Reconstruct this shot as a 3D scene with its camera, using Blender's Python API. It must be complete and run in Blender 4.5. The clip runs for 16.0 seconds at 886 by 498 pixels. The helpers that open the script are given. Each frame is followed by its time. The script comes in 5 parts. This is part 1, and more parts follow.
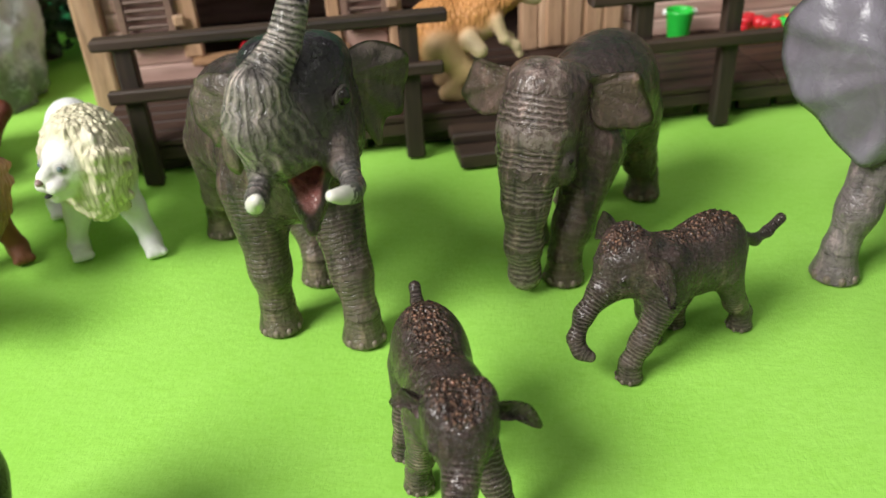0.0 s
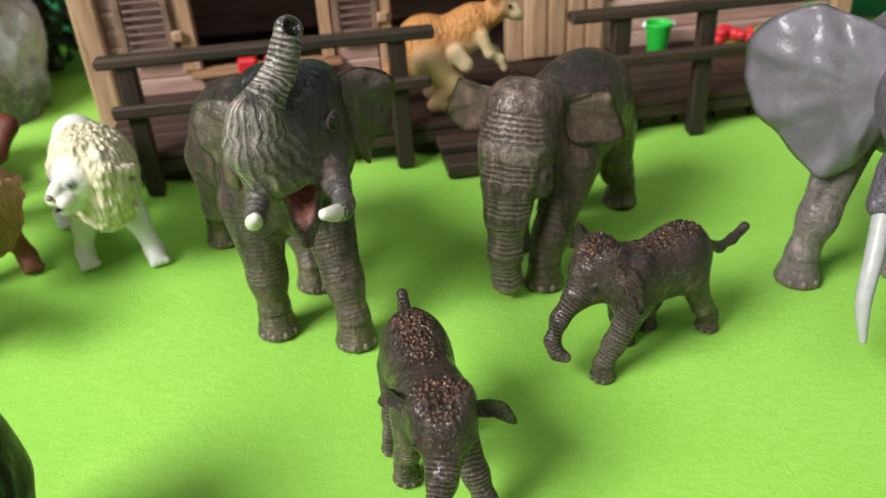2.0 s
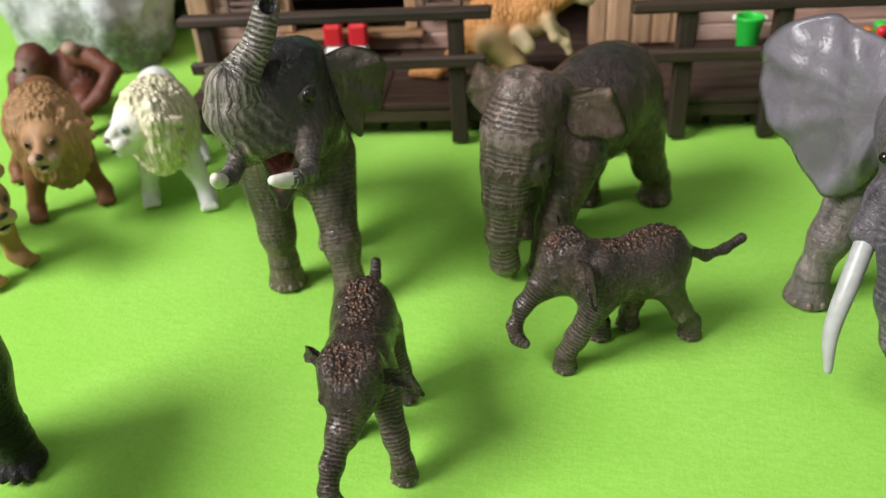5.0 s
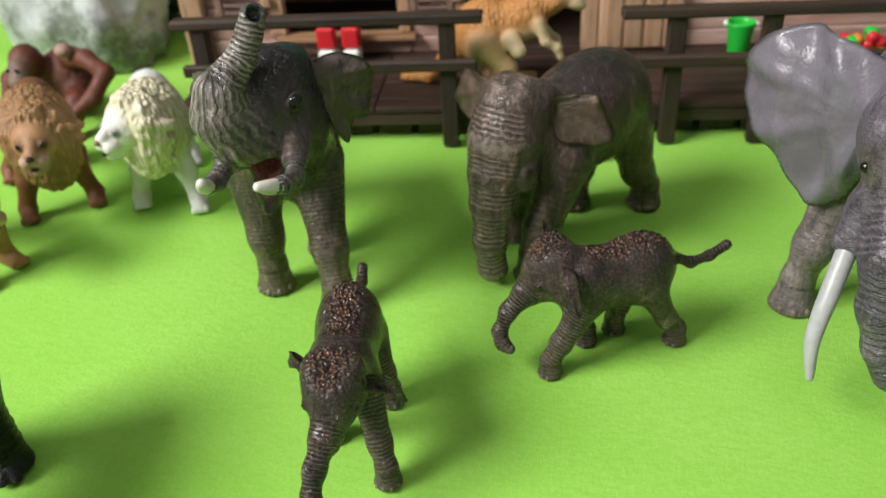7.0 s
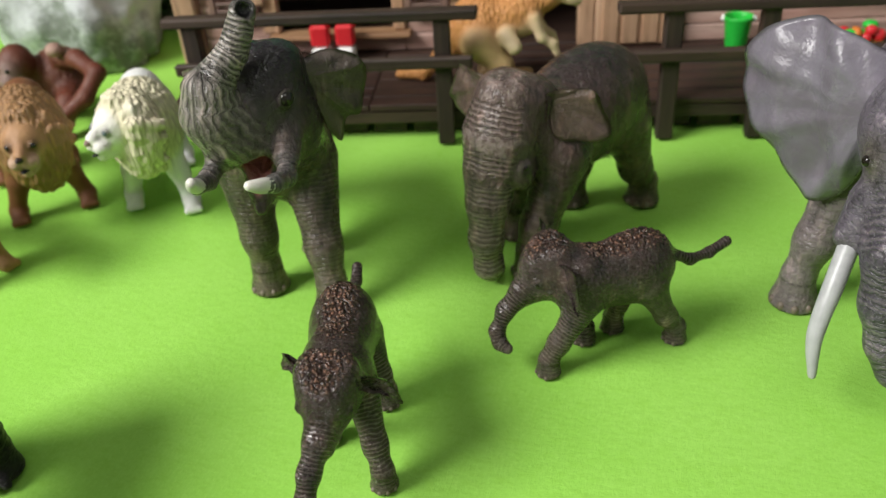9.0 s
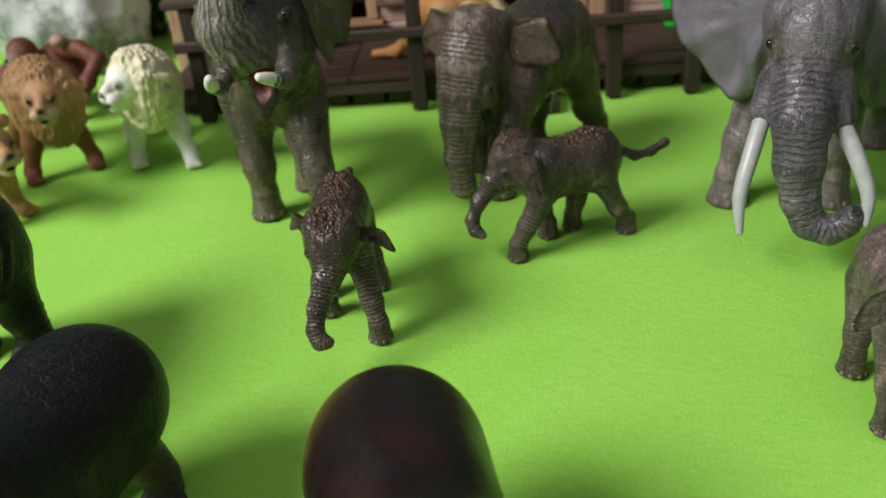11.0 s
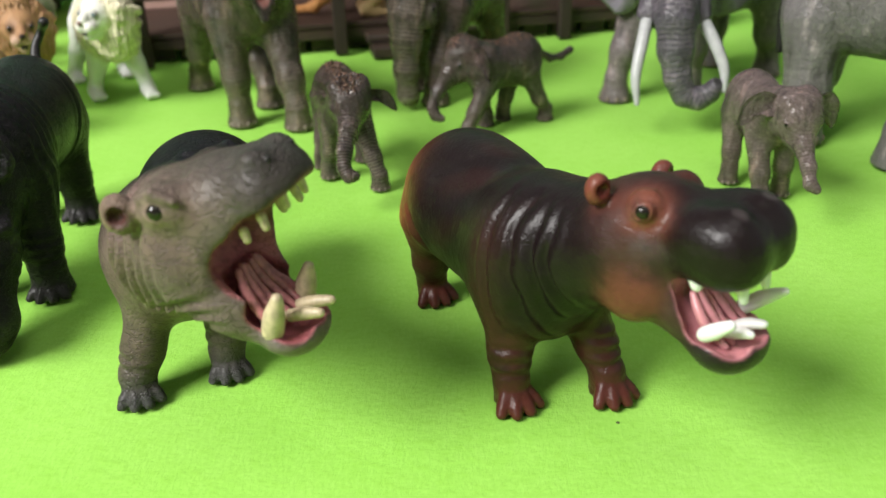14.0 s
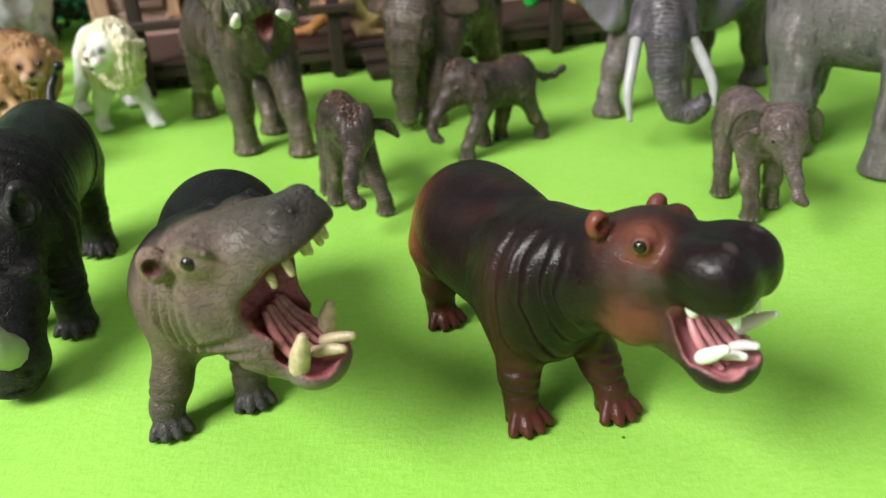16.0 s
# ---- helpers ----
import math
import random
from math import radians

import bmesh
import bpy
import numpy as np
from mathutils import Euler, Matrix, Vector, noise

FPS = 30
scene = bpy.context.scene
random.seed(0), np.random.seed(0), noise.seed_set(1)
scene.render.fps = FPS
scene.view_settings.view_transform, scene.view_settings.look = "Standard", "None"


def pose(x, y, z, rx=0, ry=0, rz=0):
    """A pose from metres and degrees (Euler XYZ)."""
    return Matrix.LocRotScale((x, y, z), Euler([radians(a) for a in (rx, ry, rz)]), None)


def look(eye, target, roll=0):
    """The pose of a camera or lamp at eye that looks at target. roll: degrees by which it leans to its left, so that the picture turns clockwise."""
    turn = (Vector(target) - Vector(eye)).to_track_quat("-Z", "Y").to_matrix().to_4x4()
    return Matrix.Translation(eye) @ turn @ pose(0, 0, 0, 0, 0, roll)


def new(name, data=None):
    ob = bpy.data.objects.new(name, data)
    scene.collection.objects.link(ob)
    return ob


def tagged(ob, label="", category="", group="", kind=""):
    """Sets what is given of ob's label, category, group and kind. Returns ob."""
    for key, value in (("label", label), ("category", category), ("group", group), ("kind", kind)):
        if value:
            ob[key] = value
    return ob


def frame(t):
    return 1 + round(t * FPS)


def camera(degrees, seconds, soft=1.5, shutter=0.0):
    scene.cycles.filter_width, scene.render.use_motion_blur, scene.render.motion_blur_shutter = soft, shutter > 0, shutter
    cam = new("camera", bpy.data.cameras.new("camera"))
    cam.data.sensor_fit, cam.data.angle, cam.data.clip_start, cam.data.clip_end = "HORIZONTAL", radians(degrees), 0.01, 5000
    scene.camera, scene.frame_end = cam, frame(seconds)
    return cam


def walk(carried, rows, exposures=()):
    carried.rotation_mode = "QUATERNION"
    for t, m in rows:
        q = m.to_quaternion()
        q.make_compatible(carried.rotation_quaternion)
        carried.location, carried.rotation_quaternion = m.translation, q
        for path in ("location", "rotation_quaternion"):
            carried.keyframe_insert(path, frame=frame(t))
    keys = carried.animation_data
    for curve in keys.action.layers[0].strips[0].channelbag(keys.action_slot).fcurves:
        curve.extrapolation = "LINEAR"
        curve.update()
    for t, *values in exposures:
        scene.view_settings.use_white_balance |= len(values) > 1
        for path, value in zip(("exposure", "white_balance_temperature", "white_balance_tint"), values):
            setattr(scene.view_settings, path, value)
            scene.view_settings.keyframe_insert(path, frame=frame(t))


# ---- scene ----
cam = camera(56.53, 16.0)
cam.data.dof.use_dof = True
cam.data.dof.focus_distance, cam.data.dof.aperture_fstop = 0.24, 15
PATH = [
    (0, (0.01039, 0.03222, 0.17486), (-0.03596, 0.45549, -0.08725), -3.14),
    (0.5, (0.01004, 0.03405, 0.17853), (-0.03357, 0.45764, -0.08353), -3.15),
    (1, (0.01019, 0.02735, 0.18116), (-0.03079, 0.45083, -0.08150), -3.21),
    (1.5, (0.01182, 0.02304, 0.18636), (-0.02867, 0.44562, -0.07781), -3.40),
    (2, (0.01558, 0.01820, 0.18805), (-0.02824, 0.44100, -0.07525), -3.35),
    (2.5, (0.02666, 0.01582, 0.18712), (-0.03583, 0.43180, -0.08316), -3.27),
    (3, (0.04684, 0.02176, 0.19050), (-0.04543, 0.42688, -0.08766), -2.78),
    (3.5, (0.06205, 0.02642, 0.19290), (-0.06104, 0.42358, -0.08479), -4.30),
    (4, (0.07428, 0.02849, 0.19425), (-0.05665, 0.42189, -0.08521), -4.35),
    (4.2, (0.07538, 0.02642, 0.19276), (-0.06030, 0.42146, -0.08208), -4.29),
    (6.5, (0.08494, 0.01850, 0.19777), (-0.05356, 0.41292, -0.07656), -3.48),
    (7, (0.08326, 0.02186, 0.19668), (-0.05440, 0.41618, -0.07821), -3.47),
    (7.5, (0.08152, 0.02566, 0.19655), (-0.05617, 0.41951, -0.07899), -3.86),
    (8, (0.08166, 0.02746, 0.19595), (-0.05438, 0.42116, -0.08063), -3.67),
    (10.3, (0.09504, 0.00335, 0.17888), (-0.03735, 0.40688, -0.08501), -4.60),
    (10.5, (0.10230, -0.00988, 0.17275), (-0.02248, 0.40051, -0.08418), -4.76),
    (11, (0.09612, -0.04109, 0.16564), (-0.02691, 0.37674, -0.07989), -4.68),
    (11.5, (0.06498, -0.06503, 0.16386), (-0.00600, 0.36595, -0.07949), -2.31),
    (12, (0.04637, -0.09567, 0.16397), (-0.00417, 0.31782, -0.11256), -1.49),
    (12.5, (0.04605, -0.12202, 0.17199), (0.00705, 0.30015, -0.09305), -1.80),
    (13, (0.04971, -0.13816, 0.15965), (0.02319, 0.29255, -0.09291), -2.00),
    (13.5, (0.04906, -0.14555, 0.15100), (0.02546, 0.29715, -0.08023), -2.69),
    (14, (0.04638, -0.14981, 0.14427), (0.02893, 0.29125, -0.09060), -1.32),
    (14.5, (0.04752, -0.15676, 0.15104), (0.03182, 0.28556, -0.08156), -2.75),
    (15, (0.04535, -0.15638, 0.15424), (0.02876, 0.28590, -0.07838), -2.49),
    (15.5, (0.04096, -0.15581, 0.15541), (0.02451, 0.28528, -0.07945), -3.00),
    (16, (0.04353, -0.15745, 0.15782), (0.02798, 0.28398, -0.07647), -3.18),
]
EXPOSURES = [(0, 0.1), (2, 0.1), (4, 0.08), (8, -0.05), (10.5, -0.06), (11, -0.28), (11.5, -0.38), (12.2, -0.2), (13, 0.08), (14, 0.16), (16, 0.16)]
walk(cam, [(t, look(eye, target, roll)) for t, eye, target, roll in PATH], EXPOSURES)

WINDOW_W, FILL_W = 61.0, 12.0

# ---- light: a room with one large window on the left, plus an added fill ----
world = bpy.data.worlds.new("world")
scene.world = world
world.use_nodes = True
world.node_tree.nodes["Background"].inputs[0].default_value = (0.75, 0.85, 1.0, 1)
world.node_tree.nodes["Background"].inputs[1].default_value = 0.3


def area_lamp(name, place, target, sx, sy, watts, colour):
    data = bpy.data.lights.new(name, "AREA")
    data.shape, data.size, data.size_y, data.energy, data.color = "RECTANGLE", sx, sy, watts, colour
    ob = new(name, data)
    ob.matrix_world = look(place, target)
    return ob


area_lamp("window_light", (-1.12, -0.78, 1.3), (0.0, 0.2, 0.0), 0.9, 0.8, WINDOW_W, (1.0, 0.98, 0.95))
# Fill lamp added overhead to even out the window light; it has no fixture.
area_lamp("overhead_fill", (0.3, -0.3, 2.26), (0.2, 0.1, 0.0), 1.2, 1.2, FILL_W, (1.0, 0.97, 0.92))


# ---- materials ----
def material(name):
    m = bpy.data.materials.new(name)
    m.use_nodes = True
    return m, m.node_tree, m.node_tree.nodes["Principled BSDF"]


def node(tree, kind, **values):
    n = tree.nodes.new("ShaderNode" + kind)
    for key, value in values.items():
        if key in n.inputs:
            n.inputs[key].default_value = value
    return n


def math_node(tree, op, a, b=0.0, c=None):
    n = tree.nodes.new("ShaderNodeMath")
    n.operation = op
    for i, v in enumerate((a, b) if c is None else (a, b, c)):
        if hasattr(v, "is_linked"):
            tree.links.new(v, n.inputs[i])
        else:
            n.inputs[i].default_value = v
    return n.outputs[0]


def mix(tree, fac, a, b, blend="MIX"):
    n = tree.nodes.new("ShaderNodeMix")
    n.data_type, n.blend_type = "RGBA", blend
    for i, v in ((0, fac), (6, a), (7, b)):
        if hasattr(v, "is_linked"):
            tree.links.new(v, n.inputs[i])
        elif i == 0:
            n.inputs[0].default_value = v
        else:
            n.inputs[i].default_value = (*v, 1)
    return n.outputs[2]


def ramp(tree, value, lo, hi):
    n = tree.nodes.new("ShaderNodeMapRange")
    n.interpolation_type = "SMOOTHSTEP"
    tree.links.new(value, n.inputs[0])
    n.inputs[1].default_value, n.inputs[2].default_value = lo, hi
    return n.outputs[0]


def object_coords(tree, stretch=(1, 1, 1)):
    c = tree.nodes.new("ShaderNodeTexCoord")
    m = tree.nodes.new("ShaderNodeMapping")
    m.inputs["Scale"].default_value = stretch
    tree.links.new(c.outputs["Object"], m.inputs["Vector"])
    return m.outputs[0]


def noise_tex(tree, coords, scale, detail=4.0, rough=0.55):
    n = node(tree, "TexNoise", Scale=scale, Detail=detail, Roughness=rough)
    tree.links.new(coords, n.inputs["Vector"])
    return n.outputs[0]


def voronoi(tree, coords, scale, feature="F1"):
    n = node(tree, "TexVoronoi", Scale=scale)
    n.feature = feature
    tree.links.new(coords, n.inputs["Vector"])
    return n.outputs["Distance"]


def bump(tree, shader, height, metres, strength=1.0):
    n = node(tree, "Bump", Strength=strength, Distance=metres)
    tree.links.new(height, n.inputs["Height"])
    tree.links.new(n.outputs[0], shader.inputs["Normal"])


def skin(name, rough=0.42, crack=0.6, crack_scale=420, mottling=0.35, hair=(0.13, 0.06, 0.03), wash=0.35, coarse=0.0004, speckle=0.25, lines=1.0, ring=(0.6, 0.2), under=0.16, gloss=0.4, lock=(0.6, 820), relief=0.0):
    """Painted vinyl of a toy figure: its paint (tint), rings along trunk and legs (phase, rings), hair tufts (fuzz)."""
    m, t, s = material(name)
    co = object_coords(t)
    tint = node(t, "Attribute")
    tint.attribute_name = "tint"
    att = {}
    for key in ("phase", "rings", "fuzz"):
        a = node(t, "Attribute")
        a.attribute_name = key
        att[key] = a.outputs["Fac"]
    big, fine = noise_tex(t, co, 90, 3), noise_tex(t, co, 900, 3)
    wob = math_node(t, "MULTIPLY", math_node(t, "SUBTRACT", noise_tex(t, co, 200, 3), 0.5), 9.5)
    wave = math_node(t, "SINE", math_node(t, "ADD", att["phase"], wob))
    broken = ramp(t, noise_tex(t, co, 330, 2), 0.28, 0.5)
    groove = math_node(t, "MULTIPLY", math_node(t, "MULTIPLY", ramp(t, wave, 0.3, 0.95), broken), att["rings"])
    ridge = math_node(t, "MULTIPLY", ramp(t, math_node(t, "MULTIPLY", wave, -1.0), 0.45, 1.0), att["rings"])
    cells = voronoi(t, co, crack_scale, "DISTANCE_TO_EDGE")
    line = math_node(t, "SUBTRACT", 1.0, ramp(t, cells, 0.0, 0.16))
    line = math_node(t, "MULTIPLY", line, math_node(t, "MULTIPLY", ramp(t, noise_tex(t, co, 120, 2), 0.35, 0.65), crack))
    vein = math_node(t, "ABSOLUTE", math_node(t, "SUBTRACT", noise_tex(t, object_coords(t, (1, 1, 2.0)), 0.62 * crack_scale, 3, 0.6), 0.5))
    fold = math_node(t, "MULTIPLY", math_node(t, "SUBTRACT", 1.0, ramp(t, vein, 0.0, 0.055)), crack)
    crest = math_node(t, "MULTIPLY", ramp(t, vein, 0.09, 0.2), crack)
    grain = voronoi(t, object_coords(t, (1, 1, lock[0])), lock[1])
    tufts = math_node(t, "MULTIPLY", grain, att["fuzz"])
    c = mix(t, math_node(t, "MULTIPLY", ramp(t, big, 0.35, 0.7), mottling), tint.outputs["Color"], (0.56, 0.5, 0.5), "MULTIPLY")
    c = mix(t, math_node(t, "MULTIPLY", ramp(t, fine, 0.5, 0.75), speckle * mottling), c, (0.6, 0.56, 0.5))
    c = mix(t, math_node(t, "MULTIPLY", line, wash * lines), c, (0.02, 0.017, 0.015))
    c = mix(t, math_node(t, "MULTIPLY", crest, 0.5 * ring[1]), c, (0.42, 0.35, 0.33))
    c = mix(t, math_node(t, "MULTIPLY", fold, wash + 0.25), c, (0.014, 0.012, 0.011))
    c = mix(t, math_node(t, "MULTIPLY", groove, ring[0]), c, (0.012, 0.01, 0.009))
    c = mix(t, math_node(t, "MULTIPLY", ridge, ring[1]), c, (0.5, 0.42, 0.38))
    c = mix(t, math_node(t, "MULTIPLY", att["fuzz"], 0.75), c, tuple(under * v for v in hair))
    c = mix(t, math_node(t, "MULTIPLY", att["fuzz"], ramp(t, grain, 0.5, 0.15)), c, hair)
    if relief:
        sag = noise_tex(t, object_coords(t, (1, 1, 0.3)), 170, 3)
        # Drybrush plus shading put into the colour: hollows darker, crests brighter.
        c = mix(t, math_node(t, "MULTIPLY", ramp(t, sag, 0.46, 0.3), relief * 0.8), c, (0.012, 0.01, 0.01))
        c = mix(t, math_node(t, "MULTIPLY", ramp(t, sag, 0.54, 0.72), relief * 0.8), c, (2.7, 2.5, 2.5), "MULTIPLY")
    t.links.new(c, s.inputs["Base Color"])
    r = math_node(t, "ADD", math_node(t, "MULTIPLY", big, 0.25), rough - 0.12)
    t.links.new(r, s.inputs["Roughness"])
    s.inputs["Specular IOR Level"].default_value = gloss
    h = math_node(t, "MULTIPLY", groove, -1.0)
    h = math_node(t, "SUBTRACT", h, math_node(t, "MULTIPLY", line, 0.55))
    h = math_node(t, "SUBTRACT", h, math_node(t, "MULTIPLY", tufts, 2.8))
    h = math_node(t, "SUBTRACT", h, math_node(t, "MULTIPLY", fold, 0.8))
    h = math_node(t, "ADD", h, math_node(t, "MULTIPLY", fine, 0.25))
    h = math_node(t, "ADD", h, math_node(t, "MULTIPLY", noise_tex(t, co, 230, 3), 0.9))
    if relief:
        h = math_node(t, "ADD", h, math_node(t, "MULTIPLY", sag, 3.2 * relief))
    bump(t, s, h, coarse, 0.9)
    return m


def plain(name, colour, rough=0.4, variation=0.2, scale=300, depth=0.0001, spec=0.5):
    m, t, s = material(name)
    co = object_coords(t)
    n = noise_tex(t, co, scale, 4)
    c = mix(t, math_node(t, "MULTIPLY", ramp(t, n, 0.3, 0.75), variation), colour, tuple(v * 0.35 for v in colour))
    t.links.new(c, s.inputs["Base Color"])
    s.inputs["Roughness"].default_value, s.inputs["Specular IOR Level"].default_value = rough, spec
    bump(t, s, n, depth, 0.6)
    return m


def wood(name, light, dark, stretch, rough=0.6, depth=0.0004):
    """Grained timber; the grain runs along the axis with the small stretch."""
    m, t, s = material(name)
    co = object_coords(t, stretch)
    info = node(t, "ObjectInfo")
    g, f = noise_tex(t, co, 60, 6, 0.65), noise_tex(t, co, 320, 4, 0.6)
    c = mix(t, ramp(t, g, 0.35, 0.68), light, dark)
    c = mix(t, math_node(t, "MULTIPLY", ramp(t, f, 0.45, 0.7), 0.6), c, tuple(v * 0.4 for v in dark))
    c = mix(t, math_node(t, "MULTIPLY", info.outputs["Random"], 0.35), c, tuple(v * 0.55 for v in light), "MIX")
    t.links.new(c, s.inputs["Base Color"])
    s.inputs["Roughness"].default_value = rough
    bump(t, s, math_node(t, "ADD", g, math_node(t, "MULTIPLY", f, 0.5)), depth, 0.8)
    return m


def felt_material():
    m, t, s = material("green_felt")
    co = object_coords(t)
    fibre, soft = noise_tex(t, object_coords(t, (1, 0.45, 1)), 900, 5, 0.7), noise_tex(t, co, 14, 3)
    fibre2 = noise_tex(t, object_coords(t, (0.5, 1, 1)), 420, 4, 0.7)
    c = mix(t, ramp(t, soft, 0.3, 0.7), (0.275, 0.59, 0.078), (0.31, 0.62, 0.098))
    c = mix(t, math_node(t, "MULTIPLY", ramp(t, fibre, 0.42, 0.7), 0.24), c, (0.42, 0.75, 0.15))
    c = mix(t, math_node(t, "MULTIPLY", ramp(t, fibre2, 0.45, 0.72), 0.24), c, (0.19, 0.46, 0.025))
    lint = math_node(t, "LESS_THAN", voronoi(t, co, 34), 0.022)
    c = mix(t, math_node(t, "MULTIPLY", lint, ramp(t, noise_tex(t, co, 40, 1), 0.5, 0.6)), c, (0.06, 0.07, 0.03))
    t.links.new(c, s.inputs["Base Color"])
    s.inputs["Roughness"].default_value, s.inputs["Specular IOR Level"].default_value = 0.92, 0.15
    s.inputs["Sheen Weight"].default_value = 0.1
    s.inputs["Sheen Tint"].default_value = (0.6, 0.9, 0.3, 1)
    bump(t, s, math_node(t, "ADD", fibre, fibre2), 0.0006, 0.42)
    return m


FELT = felt_material()
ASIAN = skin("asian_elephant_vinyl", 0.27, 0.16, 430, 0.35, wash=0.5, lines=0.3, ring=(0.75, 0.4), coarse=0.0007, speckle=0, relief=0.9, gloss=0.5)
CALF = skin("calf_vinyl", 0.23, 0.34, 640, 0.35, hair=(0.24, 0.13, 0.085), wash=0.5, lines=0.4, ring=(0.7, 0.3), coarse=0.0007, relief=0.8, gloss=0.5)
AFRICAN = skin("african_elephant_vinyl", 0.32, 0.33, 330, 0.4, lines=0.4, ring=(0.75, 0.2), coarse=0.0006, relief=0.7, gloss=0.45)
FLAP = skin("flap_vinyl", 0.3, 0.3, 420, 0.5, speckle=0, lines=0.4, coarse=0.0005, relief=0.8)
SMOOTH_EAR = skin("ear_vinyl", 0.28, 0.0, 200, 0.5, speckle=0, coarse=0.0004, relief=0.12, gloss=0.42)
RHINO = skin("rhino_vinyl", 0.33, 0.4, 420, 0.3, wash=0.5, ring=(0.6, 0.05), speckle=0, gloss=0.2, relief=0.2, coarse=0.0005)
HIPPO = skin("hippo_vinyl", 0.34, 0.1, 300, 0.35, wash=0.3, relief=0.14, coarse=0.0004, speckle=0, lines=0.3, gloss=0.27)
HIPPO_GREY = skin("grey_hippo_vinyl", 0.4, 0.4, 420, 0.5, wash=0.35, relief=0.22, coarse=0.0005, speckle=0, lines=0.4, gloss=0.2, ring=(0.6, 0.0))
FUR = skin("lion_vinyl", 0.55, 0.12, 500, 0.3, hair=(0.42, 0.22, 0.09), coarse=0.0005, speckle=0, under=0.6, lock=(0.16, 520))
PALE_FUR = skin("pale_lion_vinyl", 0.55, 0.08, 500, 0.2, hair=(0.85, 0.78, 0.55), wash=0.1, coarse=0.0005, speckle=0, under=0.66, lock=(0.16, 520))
GREY_IVORY = plain("grey_ivory_paint", (0.44, 0.44, 0.45), 0.35, 0.3, 250)
IVORY = plain("ivory_paint", (0.72, 0.69, 0.62), 0.35, 0.25, 250)
BONE = plain("yellowed_tooth_paint", (0.56, 0.46, 0.29), 0.4, 0.6, 500)
WHITE = plain("white_tooth_paint", (0.8, 0.8, 0.78), 0.35, 0.1)
EYE = plain("glossy_eye_paint", (0.012, 0.009, 0.007), 0.12, 0.1)
GUM = plain("mouth_pink_paint", (0.42, 0.14, 0.14), 0.3, 0.7, 260, 0.0004)
MOUTH = plain("mouth_fold_paint", (0.42, 0.16, 0.16), 0.22, 0.8, 420, 0.0005)
MOUTH_PALE = plain("pale_mouth_fold_paint", (0.52, 0.22, 0.24), 0.26, 0.35, 300, 0.0003)
DARK = plain("dark_nostril_paint", (0.012, 0.01, 0.01), 0.5, 0.2)
NAIL = plain("toenail_paint", (0.19, 0.15, 0.115), 0.5, 0.4)
DARK_WOOD = wood("dark_stained_wood", (0.055, 0.032, 0.02), (0.018, 0.011, 0.008), (0.12, 1, 1))
DARK_POST = wood("dark_stained_post", (0.055, 0.033, 0.022), (0.018, 0.011, 0.008), (1, 1, 0.12))
TAN_WOOD = wood("tan_timber", (0.62, 0.41, 0.27), (0.4, 0.23, 0.13), (1, 1, 0.12))
TAN_SILL = wood("tan_sill_timber", (0.4, 0.23, 0.12), (0.25, 0.125, 0.06), (0.12, 1, 1))
PINK_WOOD = wood("reddish_plank", (0.6, 0.41, 0.35), (0.38, 0.22, 0.18), (0.1, 1, 1))
DECK_WOOD = wood("deck_plank", (0.06, 0.03, 0.02), (0.028, 0.014, 0.01), (0.12, 1, 1))
SHUTTER = wood("grey_shutter_wood", (0.27, 0.165, 0.125), (0.14, 0.085, 0.065), (0.15, 1, 1))
RED = plain("red_plastic", (0.6, 0.02, 0.03), 0.35, 0.1)
LEAF_GREEN = plain("green_plastic", (0.02, 0.5, 0.05), 0.35, 0.15)
ORANGE = plain("orange_plastic", (0.7, 0.2, 0.03), 0.4, 0.2)
YELLOW = plain("straw_plastic", (0.6, 0.4, 0.1), 0.5, 0.3)
PAPER = plain("room_wall_paint", (0.42, 0.42, 0.44), 0.8, 0.05, 8)
TABLE = wood("table_wood", (0.3, 0.17, 0.08), (0.18, 0.09, 0.04), (0.1, 1, 1))


def rock_material():
    m, t, s = material("painted_rock")
    co = object_coords(t)
    a, b = noise_tex(t, co, 28, 6, 0.65), noise_tex(t, co, 140, 5, 0.7)
    c = mix(t, ramp(t, a, 0.4, 0.62), (0.5, 0.52, 0.53), (0.14, 0.16, 0.13))
    c = mix(t, math_node(t, "MULTIPLY", ramp(t, b, 0.5, 0.7), 0.5), c, (0.62, 0.64, 0.65))
    t.links.new(c, s.inputs["Base Color"])
    s.inputs["Roughness"].default_value = 0.75
    bump(t, s, math_node(t, "ADD", a, math_node(t, "MULTIPLY", b, 0.4)), 0.006, 0.8)
    return m


ROCK = rock_material()


def foliage_material():
    m, t, s = material("dark_foliage")
    geo = node(t, "NewGeometry")
    c = mix(t, geo.outputs["Random Per Island"], (0.008, 0.022, 0.008), (0.025, 0.06, 0.018))
    t.links.new(c, s.inputs["Base Color"])
    s.inputs["Roughness"].default_value = 0.6
    return m


FOLIAGE = foliage_material()


